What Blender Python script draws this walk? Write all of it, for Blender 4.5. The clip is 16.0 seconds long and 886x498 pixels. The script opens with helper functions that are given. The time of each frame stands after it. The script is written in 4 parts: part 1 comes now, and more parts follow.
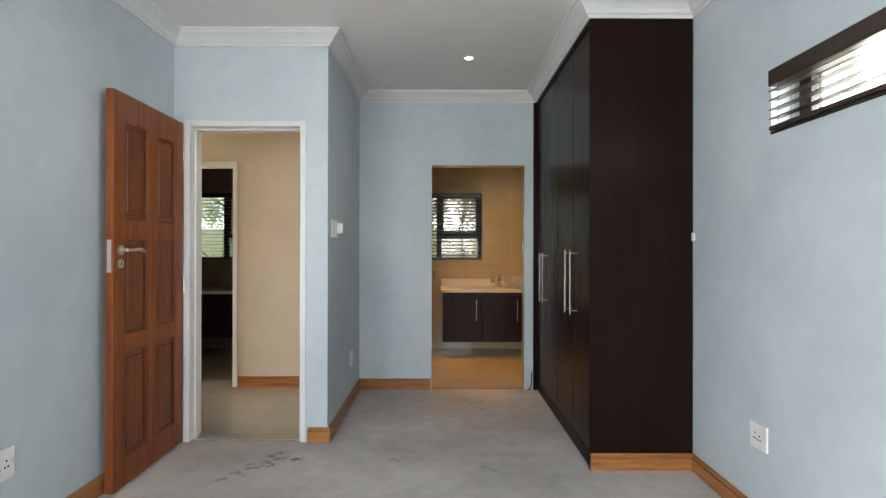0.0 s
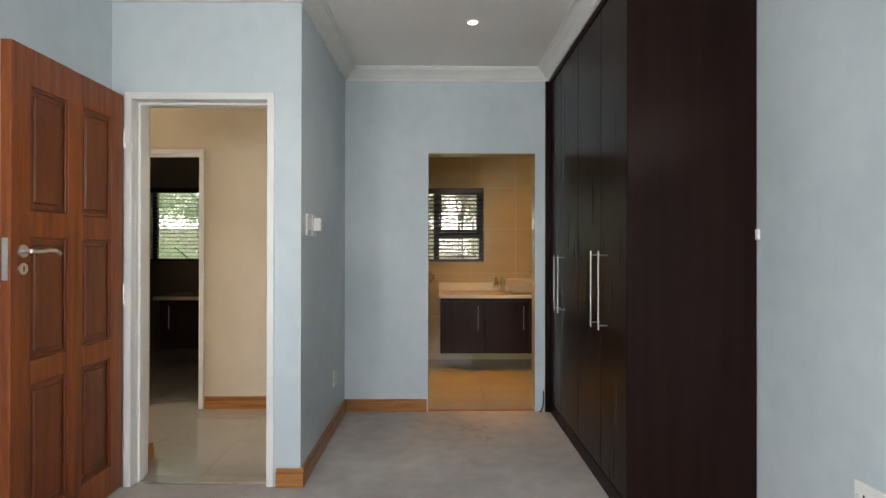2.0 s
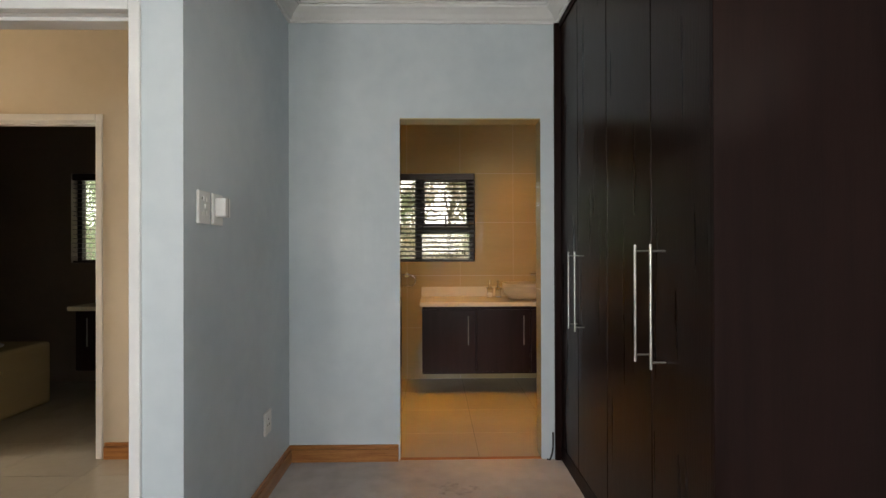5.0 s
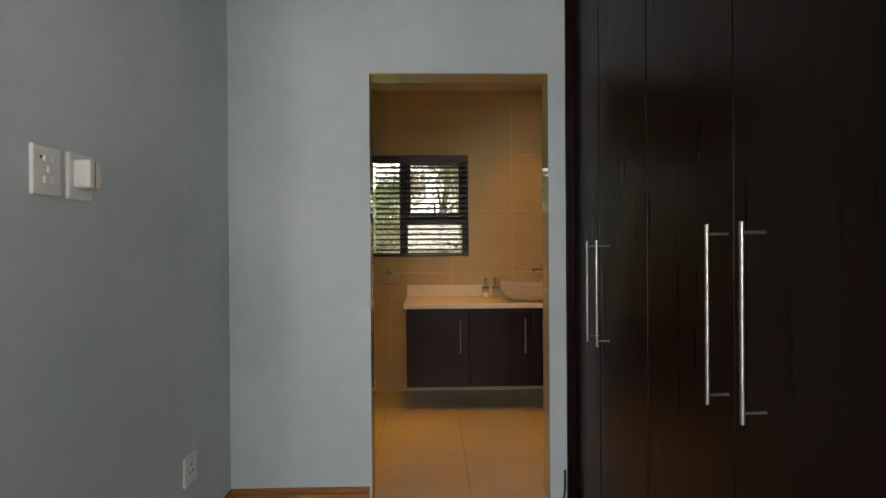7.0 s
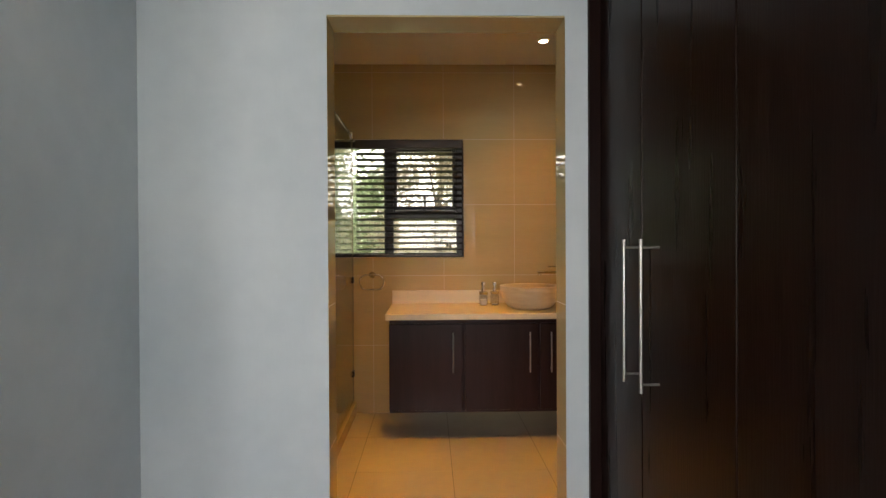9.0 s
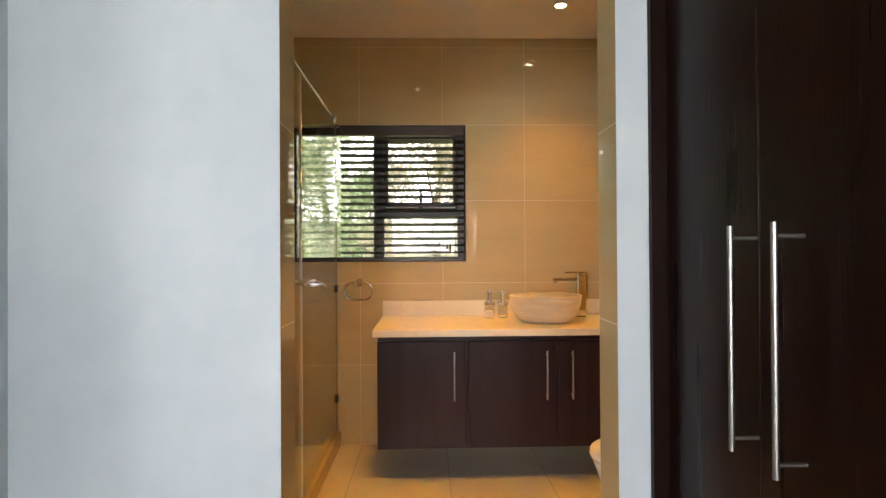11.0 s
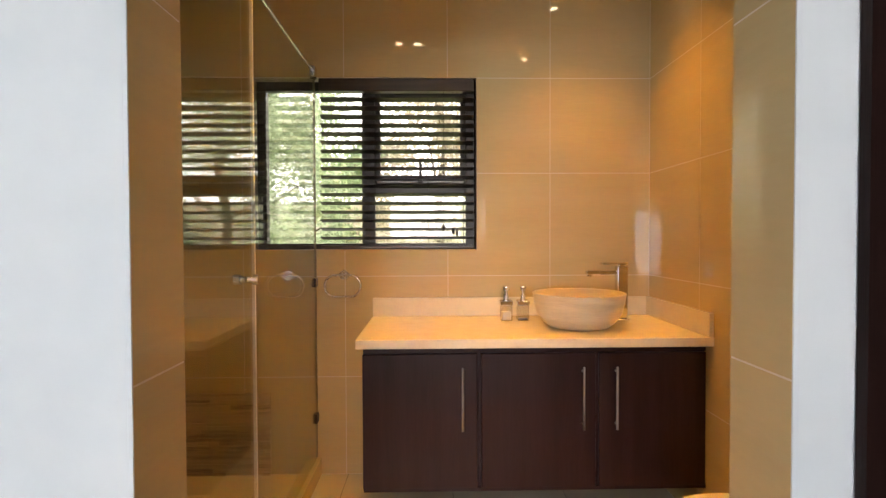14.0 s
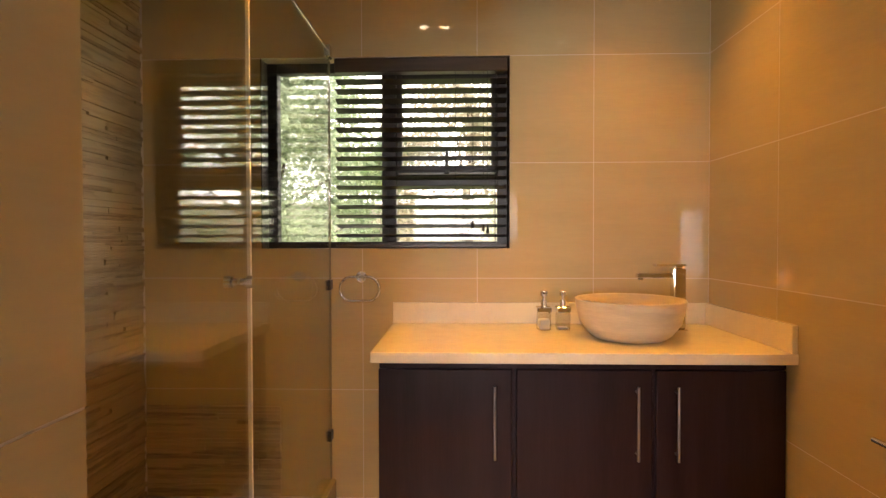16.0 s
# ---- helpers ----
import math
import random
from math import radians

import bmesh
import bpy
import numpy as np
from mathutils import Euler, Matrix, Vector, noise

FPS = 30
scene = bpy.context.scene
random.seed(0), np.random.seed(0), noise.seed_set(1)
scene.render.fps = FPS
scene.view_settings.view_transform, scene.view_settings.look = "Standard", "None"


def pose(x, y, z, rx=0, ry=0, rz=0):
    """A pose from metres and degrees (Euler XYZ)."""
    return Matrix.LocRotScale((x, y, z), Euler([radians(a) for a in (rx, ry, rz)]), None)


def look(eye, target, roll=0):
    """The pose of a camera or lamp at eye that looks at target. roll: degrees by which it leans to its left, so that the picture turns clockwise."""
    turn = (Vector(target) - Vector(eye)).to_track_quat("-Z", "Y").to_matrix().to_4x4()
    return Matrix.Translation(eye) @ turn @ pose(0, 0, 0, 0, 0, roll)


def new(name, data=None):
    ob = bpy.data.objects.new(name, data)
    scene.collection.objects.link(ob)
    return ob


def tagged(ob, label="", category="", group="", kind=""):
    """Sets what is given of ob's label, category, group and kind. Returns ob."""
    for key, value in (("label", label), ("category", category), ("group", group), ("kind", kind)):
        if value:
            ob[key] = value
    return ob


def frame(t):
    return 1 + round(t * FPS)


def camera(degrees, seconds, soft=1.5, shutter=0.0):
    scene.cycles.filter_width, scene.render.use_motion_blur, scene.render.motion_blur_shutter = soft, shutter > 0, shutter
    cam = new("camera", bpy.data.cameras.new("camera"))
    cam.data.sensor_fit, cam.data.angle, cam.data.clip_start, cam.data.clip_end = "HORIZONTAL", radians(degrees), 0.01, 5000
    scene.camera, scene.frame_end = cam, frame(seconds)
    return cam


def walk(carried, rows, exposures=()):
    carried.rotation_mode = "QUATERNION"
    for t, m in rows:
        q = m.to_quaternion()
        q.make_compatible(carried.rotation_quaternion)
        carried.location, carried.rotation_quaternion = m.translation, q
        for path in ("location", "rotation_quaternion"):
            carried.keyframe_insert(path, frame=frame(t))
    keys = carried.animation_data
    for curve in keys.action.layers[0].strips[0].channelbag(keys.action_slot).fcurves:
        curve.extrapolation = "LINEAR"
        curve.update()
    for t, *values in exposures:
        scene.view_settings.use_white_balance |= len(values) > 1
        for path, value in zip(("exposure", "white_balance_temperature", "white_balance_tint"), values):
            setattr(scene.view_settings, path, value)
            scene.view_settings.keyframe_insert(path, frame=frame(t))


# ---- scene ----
cam = camera(80.0, 16.0, soft=1.4)
PATH = [
    (0, (0.164, 0.58, 1.243), (0.166, 2.58, 1.247), 0.1),
    (0.5, (0.164, 0.733, 1.242), (0.166, 2.733, 1.248), 0.2),
    (1, (0.161, 0.885, 1.243), (0.167, 2.885, 1.247), 0.2),
    (1.5, (0.15, 1.035, 1.244), (0.161, 3.035, 1.247), 0.1),
    (2, (0.151, 1.202, 1.244), (0.166, 3.202, 1.251), 0.1),
    (2.5, (0.16, 1.351, 1.245), (0.178, 3.351, 1.251), 0.0),
    (3, (0.178, 1.516, 1.246), (0.198, 3.516, 1.252), 0.1),
    (3.5, (0.197, 1.707, 1.246), (0.227, 3.707, 1.253), -0.1),
    (4, (0.217, 1.872, 1.245), (0.25, 3.872, 1.252), -0.0),
    (6.5, (0.335, 2.702, 1.197), (0.376, 4.702, 1.199), -0.5),
    (7, (0.346, 2.857, 1.198), (0.393, 4.856, 1.191), -0.4),
    (7.5, (0.346, 3.012, 1.195), (0.397, 5.012, 1.187), -0.7),
    (8, (0.353, 3.167, 1.188), (0.41, 5.166, 1.182), -0.6),
    (8.5, (0.387, 3.323, 1.195), (0.441, 5.323, 1.186), -0.8),
    (9, (0.422, 3.463, 1.207), (0.47, 5.462, 1.192), -0.3),
    (11.5, (0.431, 4.131, 1.172), (0.491, 6.13, 1.189), -0.3),
    (12, (0.438, 4.246, 1.175), (0.498, 6.245, 1.187), 0.1),
    (12.5, (0.443, 4.348, 1.178), (0.496, 6.347, 1.181), -0.2),
    (13, (0.442, 4.455, 1.178), (0.497, 6.454, 1.166), -0.1),
    (13.5, (0.437, 4.552, 1.178), (0.499, 6.551, 1.134), -0.2),
    (14, (0.438, 4.644, 1.178), (0.482, 6.643, 1.135), -0.2),
    (14.5, (0.442, 4.735, 1.179), (0.468, 6.734, 1.137), -0.1),
    (15, (0.439, 4.804, 1.179), (0.442, 6.803, 1.134), -0.0),
    (15.5, (0.433, 4.86, 1.174), (0.412, 6.86, 1.127), -0.1),
    (16, (0.44, 4.928, 1.161), (0.379, 6.927, 1.124), -0.1),
]
EXPOSURES = [(0.0, 1.02, 6450, 10), (3.5, 1.05, 6850, 12), (7.0, 0.70, 7000, 13), (9.0, 1.2, 7000, 14), (11.5, 2.08, 6650, 15), (12.5, 2.24, 6650, 16), (14.0, 2.12, 6850, 18), (16.0, 1.95, 6950, 21)]
walk(cam, [(t, look(eye, target, roll)) for t, eye, target, roll in PATH], EXPOSURES)

# ---- world and lights ----
world = bpy.data.worlds.new("sky")
scene.world = world
world.use_nodes = True
sky = world.node_tree.nodes.new("ShaderNodeTexSky")
sky.sky_type, sky.sun_disc = "NISHITA", False
sky.sun_elevation, sky.sun_rotation = radians(46.4), radians(263.7)
world.node_tree.links.new(sky.outputs[0], world.node_tree.nodes["Background"].inputs[0])
world.node_tree.nodes["Background"].inputs[1].default_value = 0.15


def lamp(name, kind, energy, colour, m):
    data = bpy.data.lights.new(name, kind)
    data.energy, data.color = energy, colour
    ob = new(name, data)
    ob.matrix_world = m
    return ob


sun = lamp("sun", "SUN", 5.0, (1.0, 0.95, 0.88), look((-9, -1, 9.5), (0, 0, 0)))
sun.data.angle = radians(0.5)
# daylight in the opening of an unseen wide rear window, added behind the walk
daylight = lamp("window_daylight", "AREA", 37.0, (0.95, 0.955, 0.965), look((-0.05, -1.96, 1.62), (0.1, 3.0, -0.1)))
daylight.data.shape, daylight.data.size, daylight.data.size_y = "RECTANGLE", 2.3, 1.0
# fill daylight in an unseen side window added behind the walk's start
left_light = lamp("left_fill_daylight", "AREA", 49.0, (0.95, 0.955, 0.965), look((-1.67, -0.3, 1.05), (1.6, 1.9, 0.35)))
left_light.data.shape, left_light.data.size, left_light.data.size_y = "RECTANGLE", 1.15, 1.25
# fill daylight in an unseen opening added at the hall's end
hall_light = lamp("hall_fill_daylight", "AREA", 20.0, (1.0, 0.86, 0.70), look((-4.66, 4.75, 1.2), (-1.0, 5.0, 0.7)))
hall_light.data.shape, hall_light.data.size, hall_light.data.size_y = "RECTANGLE", 0.7, 1.5
# daylight in the opening of the high side window
side_light = lamp("side_window_daylight", "AREA", 9.0, (1.0, 0.95, 0.86), look((1.90, 2.1, 1.88), (0, 2.1, 1.5)))
side_light.data.shape, side_light.data.size, side_light.data.size_y = "RECTANGLE", 1.3, 0.2
BCEIL = 2.505
WARM = (1.0, 0.415, 0.035)
DOWNLIGHTS = [(1.15, 6.82, BCEIL, 23), (1.13, 5.95, BCEIL, 10), (0.22, 6.25, BCEIL, 25), (0.35, 6.25, BCEIL, 25)]
for x, y, z, watts in DOWNLIGHTS:
    spot = lamp("downlight_beam", "SPOT", watts, WARM, pose(x, y, z - 0.006))
    spot.data.spot_size, spot.data.spot_blend, spot.data.shadow_soft_size = radians(96), 1.0, 0.025
bed_spot = lamp("downlight_beam", "SPOT", 1.4, (1.0, 0.85, 0.65), pose(0.356, 4.44, 2.642))
bed_spot.data.spot_size, bed_spot.data.spot_blend, bed_spot.data.shadow_soft_size = radians(110), 0.9, 0.025


# ---- materials ----
def material(name, a, b=None, rough=0.6, metal=0.0, scale=4.0, stretch=(1, 1, 1), bump=0.0, bump_scale=60.0,
             bump_stretch=None, fine=0.35, random_mix=0.0, island=False, coat=0.0, stops=(0.35, 0.7), rough_vary=0.0, spec=0.5):
    """A surface with two scales of variation between colours a and b, and relief."""
    m = bpy.data.materials.new(name)
    m.use_nodes = True
    t = m.node_tree
    n, ln = t.nodes, t.links
    p = n["Principled BSDF"]
    p.inputs["Roughness"].default_value, p.inputs["Metallic"].default_value = rough, metal
    p.inputs["Coat Weight"].default_value = coat
    p.inputs["Specular IOR Level"].default_value = spec
    p.inputs["Coat Roughness"].default_value = 0.08
    b = b or tuple(0.85 * c for c in a)
    geo = n.new("ShaderNodeNewGeometry")

    def mapped(st):
        mp = n.new("ShaderNodeMapping")
        mp.inputs["Scale"].default_value = st
        ln.new(geo.outputs["Position"], mp.inputs[0])
        return mp.outputs[0]

    def noise_at(sc, st, detail=4.0):
        tex = n.new("ShaderNodeTexNoise")
        tex.inputs["Scale"].default_value, tex.inputs["Detail"].default_value = sc, detail
        ln.new(mapped(st), tex.inputs["Vector"])
        return tex.outputs[0]

    big, small = noise_at(scale, stretch), noise_at(scale * 9, stretch)
    mix = n.new("ShaderNodeMath")
    mix.operation = "MULTIPLY_ADD"
    ln.new(small, mix.inputs[0])
    mix.inputs[1].default_value = fine
    ln.new(big, mix.inputs[2])
    value = mix.outputs[0]
    if random_mix:
        src = geo.outputs["Random Per Island"] if island else n.new("ShaderNodeObjectInfo").outputs["Random"]
        add = n.new("ShaderNodeMath")
        add.operation = "MULTIPLY_ADD"
        ln.new(src, add.inputs[0])
        add.inputs[1].default_value = random_mix
        ln.new(value, add.inputs[2])
        value = add.outputs[0]
    ramp = n.new("ShaderNodeValToRGB")
    lo, hi = stops
    ramp.color_ramp.elements[0].position, ramp.color_ramp.elements[1].position = lo + fine * 0.35, min(1.0, hi + fine * 0.45 + random_mix * 0.6)
    ramp.color_ramp.elements[0].color, ramp.color_ramp.elements[1].color = (*a, 1), (*b, 1)
    ln.new(value, ramp.inputs[0])
    ln.new(ramp.outputs[0], p.inputs["Base Color"])
    if rough_vary:
        mr = n.new("ShaderNodeMapRange")
        mr.inputs["To Min"].default_value, mr.inputs["To Max"].default_value = rough - rough_vary, rough + rough_vary
        ln.new(big, mr.inputs["Value"])
        ln.new(mr.outputs[0], p.inputs["Roughness"])
    if bump:
        bp = n.new("ShaderNodeBump")
        bp.inputs["Strength"].default_value, bp.inputs["Distance"].default_value = bump, 0.004
        ln.new(noise_at(bump_scale, bump_stretch or stretch, 3.0), bp.inputs["Height"])
        ln.new(bp.outputs[0], p.inputs["Normal"])
    return m


def glow(name, colour, strength):
    m = bpy.data.materials.new(name)
    m.use_nodes = True
    p = m.node_tree.nodes["Principled BSDF"]
    p.inputs["Emission Color"].default_value, p.inputs["Emission Strength"].default_value = (*colour, 1), strength
    return m


def glass(name, tint, rough=0.0):
    """Thin clear glass: mostly straight through, with a mirror share."""
    m = bpy.data.materials.new(name)
    m.use_nodes = True
    n, ln = m.node_tree.nodes, m.node_tree.links
    n.remove(n["Principled BSDF"])
    clear, gloss, mix, face, power, share = (n.new("ShaderNode" + k) for k in ("BsdfTransparent", "BsdfGlossy", "MixShader", "LayerWeight", "Math", "Math"))
    clear.inputs[0].default_value = (*tint, 1)
    gloss.inputs["Roughness"].default_value = rough
    face.inputs[0].default_value = 0.5
    power.operation, share.operation = "POWER", "MULTIPLY_ADD"
    ln.new(face.outputs["Facing"], power.inputs[0])
    power.inputs[1].default_value = 4.0
    ln.new(power.outputs[0], share.inputs[0])
    share.inputs[1].default_value, share.inputs[2].default_value = 0.62, 0.045
    ln.new(share.outputs[0], mix.inputs[0])
    ln.new(clear.outputs[0], mix.inputs[1])
    ln.new(gloss.outputs[0], mix.inputs[2])
    ln.new(mix.outputs[0], n["Material Output"].inputs[0])
    return m


PLASTER = material("blue_grey_plaster", (0.47, 0.54, 0.585), (0.57, 0.63, 0.665), rough=0.55, scale=1.3, bump=0.34, bump_scale=11, bump_stretch=(1.5, 1.5, 0.3))
CREAM = material("cream_plaster", (0.60, 0.52, 0.40), (0.66, 0.58, 0.46), rough=0.6, scale=1.5, bump=0.2, bump_scale=30)
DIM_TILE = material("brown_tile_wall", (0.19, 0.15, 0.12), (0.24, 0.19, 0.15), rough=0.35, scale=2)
CEILING = material("ceiling_paint", (0.75, 0.73, 0.71), (0.80, 0.78, 0.76), rough=0.8, scale=1.2, bump=0.08, bump_scale=120)
CORNICE = material("cornice_paint", (0.68, 0.68, 0.67), (0.73, 0.73, 0.72), rough=0.55, scale=3)
WHITE_TRIM = material("white_enamel", (0.70, 0.71, 0.71), (0.78, 0.78, 0.77), rough=0.35, scale=3, bump=0.05)
CARPET = material("grey_carpet", (0.42, 0.385, 0.36), (0.66, 0.62, 0.585), rough=0.98, scale=1.1, fine=0.35, bump=0.9, bump_scale=420)
STAIN = material("carpet_stain", (0.115, 0.10, 0.085), (0.17, 0.15, 0.13), rough=0.98, scale=9, bump=0.9, bump_scale=420)
FAINT_STAIN = material("faint_carpet_stain", (0.39, 0.355, 0.325), (0.47, 0.435, 0.405), rough=0.98, scale=9, bump=0.9, bump_scale=420)
WOOD_TRIM = material("varnished_pine", (0.24, 0.085, 0.022), (0.44, 0.19, 0.055), rough=0.35, scale=3, stretch=(1.2, 1.2, 22), fine=0.5, coat=0.3)
DOOR_WOOD = material("red_brown_hardwood", (0.125, 0.024, 0.0030), (0.29, 0.068, 0.0075), rough=0.46, scale=2.2, stretch=(14, 14, 0.7), fine=0.55, coat=0.04, bump=0.12, bump_scale=40, bump_stretch=(6, 6, 0.3))
PANEL_WOOD = material("dark_figured_hardwood", (0.060, 0.010, 0.002), (0.17, 0.034, 0.005), rough=0.40, scale=2.6, stretch=(9, 9, 0.8), fine=0.5, coat=0.06, bump=0.12, bump_scale=40, bump_stretch=(6, 6, 0.3), random_mix=0.3)
DARK_WOOD = material("espresso_veneer", (0.0100, 0.0046, 0.0040), (0.0150, 0.0070, 0.0060), rough=0.38, spec=0.08, scale=2.2, stretch=(9, 9, 0.5), fine=0.5, bump=0.14, bump_scale=30, bump_stretch=(6, 6, 0.3), rough_vary=0.06)
DOOR_VENEER = material("glossy_espresso_veneer", (0.0085, 0.0030, 0.0018), (0.0135, 0.0048, 0.0030), rough=0.29, spec=0.13, scale=2.2, stretch=(9, 9, 0.5), fine=0.5, bump=0.10, bump_scale=30, bump_stretch=(6, 6, 0.3), rough_vary=0.06)
VANITY_WOOD = material("vanity_veneer", (0.020, 0.0095, 0.0105), (0.032, 0.0160, 0.0170), rough=0.34, spec=0.2, scale=2.2, stretch=(9, 9, 0.5), fine=0.5, bump=0.12, bump_scale=30, bump_stretch=(6, 6, 0.3))
FRAME_DARK = material("dark_bronze_frame", (0.018, 0.014, 0.012), (0.026, 0.020, 0.017), rough=0.4, scale=6)
BLIND_WOOD = material("dark_blind_slat", (0.030, 0.020, 0.015), (0.055, 0.037, 0.026), rough=0.32, scale=4, stretch=(1, 14, 14))
TILE = material("beige_wall_tile", (0.485, 0.395, 0.215), (0.525, 0.43, 0.24), rough=0.03, spec=0.35, scale=1.2, stretch=(1.2, 1.2, 9), fine=0.5, random_mix=0.12, rough_vary=0.012)
GROUT = material("pale_grout", (0.60, 0.54, 0.45), (0.66, 0.60, 0.50), rough=0.9, scale=10)
FLOOR_TILE = material("cream_floor_tile", (0.52, 0.47, 0.38), (0.58, 0.53, 0.44), rough=0.16, scale=2.2, random_mix=0.15, rough_vary=0.05)
HALL_TILE = material("polished_hall_tile", (0.37, 0.345, 0.30), (0.44, 0.415, 0.36), rough=0.035, spec=0.85, scale=2.2, random_mix=0.15, rough_vary=0.015)
FLOOR_GROUT = material("grey_floor_grout", (0.20, 0.18, 0.15), (0.26, 0.23, 0.20), rough=0.9, scale=12)
BAMBOO = material("stacked_stone_strip", (0.20, 0.135, 0.075), (0.46, 0.36, 0.22), rough=0.7, scale=5, stretch=(3, 3, 40), random_mix=0.6, bump=0.4, bump_scale=90)
BAMBOO_REST = material("stacked_stone_strips", (0.20, 0.135, 0.075), (0.46, 0.36, 0.22), rough=0.7, scale=5, stretch=(3, 3, 40), random_mix=0.6, island=True, bump=0.4, bump_scale=90)
COUNTER = material("cream_stone_top", (0.67, 0.61, 0.46), (0.72, 0.66, 0.50), rough=0.25, scale=14, fine=0.8, random_mix=0.0)
BASIN_STONE = material("veined_sandstone", (0.52, 0.44, 0.30), (0.66, 0.58, 0.42), rough=0.4, scale=4.2, stretch=(1, 1, 9), fine=0.4, bump=0.06)
STEEL = material("brushed_steel", (0.60, 0.59, 0.57), (0.70, 0.69, 0.67), rough=0.30, metal=1.0, scale=20)
BAR_STEEL = material("satin_steel_bar", (0.36, 0.35, 0.335), (0.44, 0.43, 0.41), rough=0.34, metal=1.0, scale=20)
CHROME = material("chrome", (0.72, 0.71, 0.69), (0.78, 0.77, 0.75), rough=0.07, metal=1.0, scale=20)
PLASTIC = material("white_plastic", (0.74, 0.74, 0.72), (0.80, 0.80, 0.78), rough=0.35, scale=8)
BLACK = material("black_rubber", (0.012, 0.012, 0.012), (0.02, 0.02, 0.02), rough=0.5, scale=10)
CERAMIC = material("white_ceramic", (0.76, 0.74, 0.70), (0.80, 0.78, 0.74), rough=0.1, scale=5)
SOAP = material("pale_liquid_soap", (0.72, 0.70, 0.62), (0.76, 0.74, 0.66), rough=0.3, scale=9)
BLUE_SOAP = material("blue_liquid_soap", (0.30, 0.36, 0.50), (0.36, 0.42, 0.56), rough=0.3, scale=9)
PANE = glass("window_glass", (0.97, 0.98, 0.97))
SHOWER_GLASS = glass("shower_glass", (0.95, 0.965, 0.95))
BOTTLE = glass("bottle_plastic", (0.88, 0.88, 0.86), 0.05)
LEAF = material("leaf_green", (0.11, 0.17, 0.08), (0.33, 0.40, 0.24), rough=0.5, scale=1.5, random_mix=0.5, island=True)
DRY_LEAF = material("olive_leaf", (0.20, 0.17, 0.10), (0.38, 0.32, 0.22), rough=0.55, scale=1.5, random_mix=0.5, island=True)
for leafy, tint in ((LEAF, (0.56, 0.64, 0.44, 1)), (DRY_LEAF, (0.62, 0.55, 0.44, 1))):
    # thin leaves let light through
    tn, tl = leafy.node_tree.nodes, leafy.node_tree.links
    thin, half = tn.new("ShaderNodeBsdfTranslucent"), tn.new("ShaderNodeMixShader")
    thin.inputs[0].default_value, half.inputs[0].default_value = tint, 0.36
    tl.new(tn["Principled BSDF"].outputs[0], half.inputs[1])
    tl.new(thin.outputs[0], half.inputs[2])
    tl.new(half.outputs[0], tn["Material Output"].inputs[0])
for blot in (STAIN, FAINT_STAIN):
    # broken, soaked-in edges
    tn, tl = blot.node_tree.nodes, blot.node_tree.links
    cloud, cut = tn.new("ShaderNodeTexNoise"), tn.new("ShaderNodeMapRange")
    cloud.inputs["Scale"].default_value, cloud.inputs["Detail"].default_value = 26.0, 5.0
    tl.new(tn["Geometry"].outputs["Position"], cloud.inputs["Vector"])
    cut.inputs["From Min"].default_value, cut.inputs["From Max"].default_value = 0.44, 0.82
    cut.inputs["To Max"].default_value = 0.45 if blot is FAINT_STAIN else 1.0
    tl.new(cloud.outputs[0], cut.inputs["Value"])
    tl.new(cut.outputs[0], tn["Principled BSDF"].inputs["Alpha"])
BARK = material("grey_bark", (0.09, 0.07, 0.05), (0.17, 0.14, 0.11), rough=0.95, scale=6, stretch=(4, 4, 1), bump=0.6)
GRASS = material("lawn", (0.10, 0.16, 0.035), (0.20, 0.26, 0.07), rough=0.95, scale=2.5, bump=0.5)
# white emission that stands in for overexposed sky
SKY_GLOW = glow("glowing_white_distance", (1.0, 0.97, 0.95), 1.7)
GLASS_EDGE = material("green_glass_edge", (0.20, 0.18, 0.12), (0.26, 0.24, 0.16), rough=0.15, scale=8)
GARDEN_WALL = material("painted_garden_wall", (0.52, 0.44, 0.36), (0.60, 0.52, 0.43), rough=0.85, scale=2)
BULB = glow("downlight_bulb", (1.0, 0.82, 0.52), 13)
COOL_BULB = glow("bedroom_bulb", (1.0, 0.95, 0.86), 3.4)


# ---- mesh helpers ----
def box(bm, x0, x1, y0, y1, z0, z1, bevel=0.0, seg=1):
    r = bmesh.ops.create_cube(bm, size=1.0, matrix=Matrix.LocRotScale(((x0 + x1) / 2, (y0 + y1) / 2, (z0 + z1) / 2), None, (x1 - x0, y1 - y0, z1 - z0)))
    if bevel:
        edges = list({e for v in r["verts"] for e in v.link_edges})
        bmesh.ops.bevel(bm, geom=edges, offset=bevel, segments=seg, affect="EDGES", profile=0.5)
    return bm


def solid(*a, **k):
    return box(bmesh.new(), *a, **k)


def rod(bm, p, q, r, seg=12, r2=None):
    p, q = Vector(p), Vector(q)
    d = q - p
    m = Matrix.Translation((p + q) / 2) @ d.to_track_quat("Z", "Y").to_matrix().to_4x4()
    bmesh.ops.create_cone(bm, cap_ends=True, segments=seg, radius1=r, radius2=r if r2 is None else r2, depth=d.length, matrix=m)
    return bm


def pipe(bm, points, r, seg=8):
    for p, q in zip(points, points[1:]):
        rod(bm, p, q, r, seg)
    for p in points[1:-1]:
        bmesh.ops.create_icosphere(bm, subdivisions=1, radius=r * 1.02, matrix=Matrix.Translation(p))
    return bm


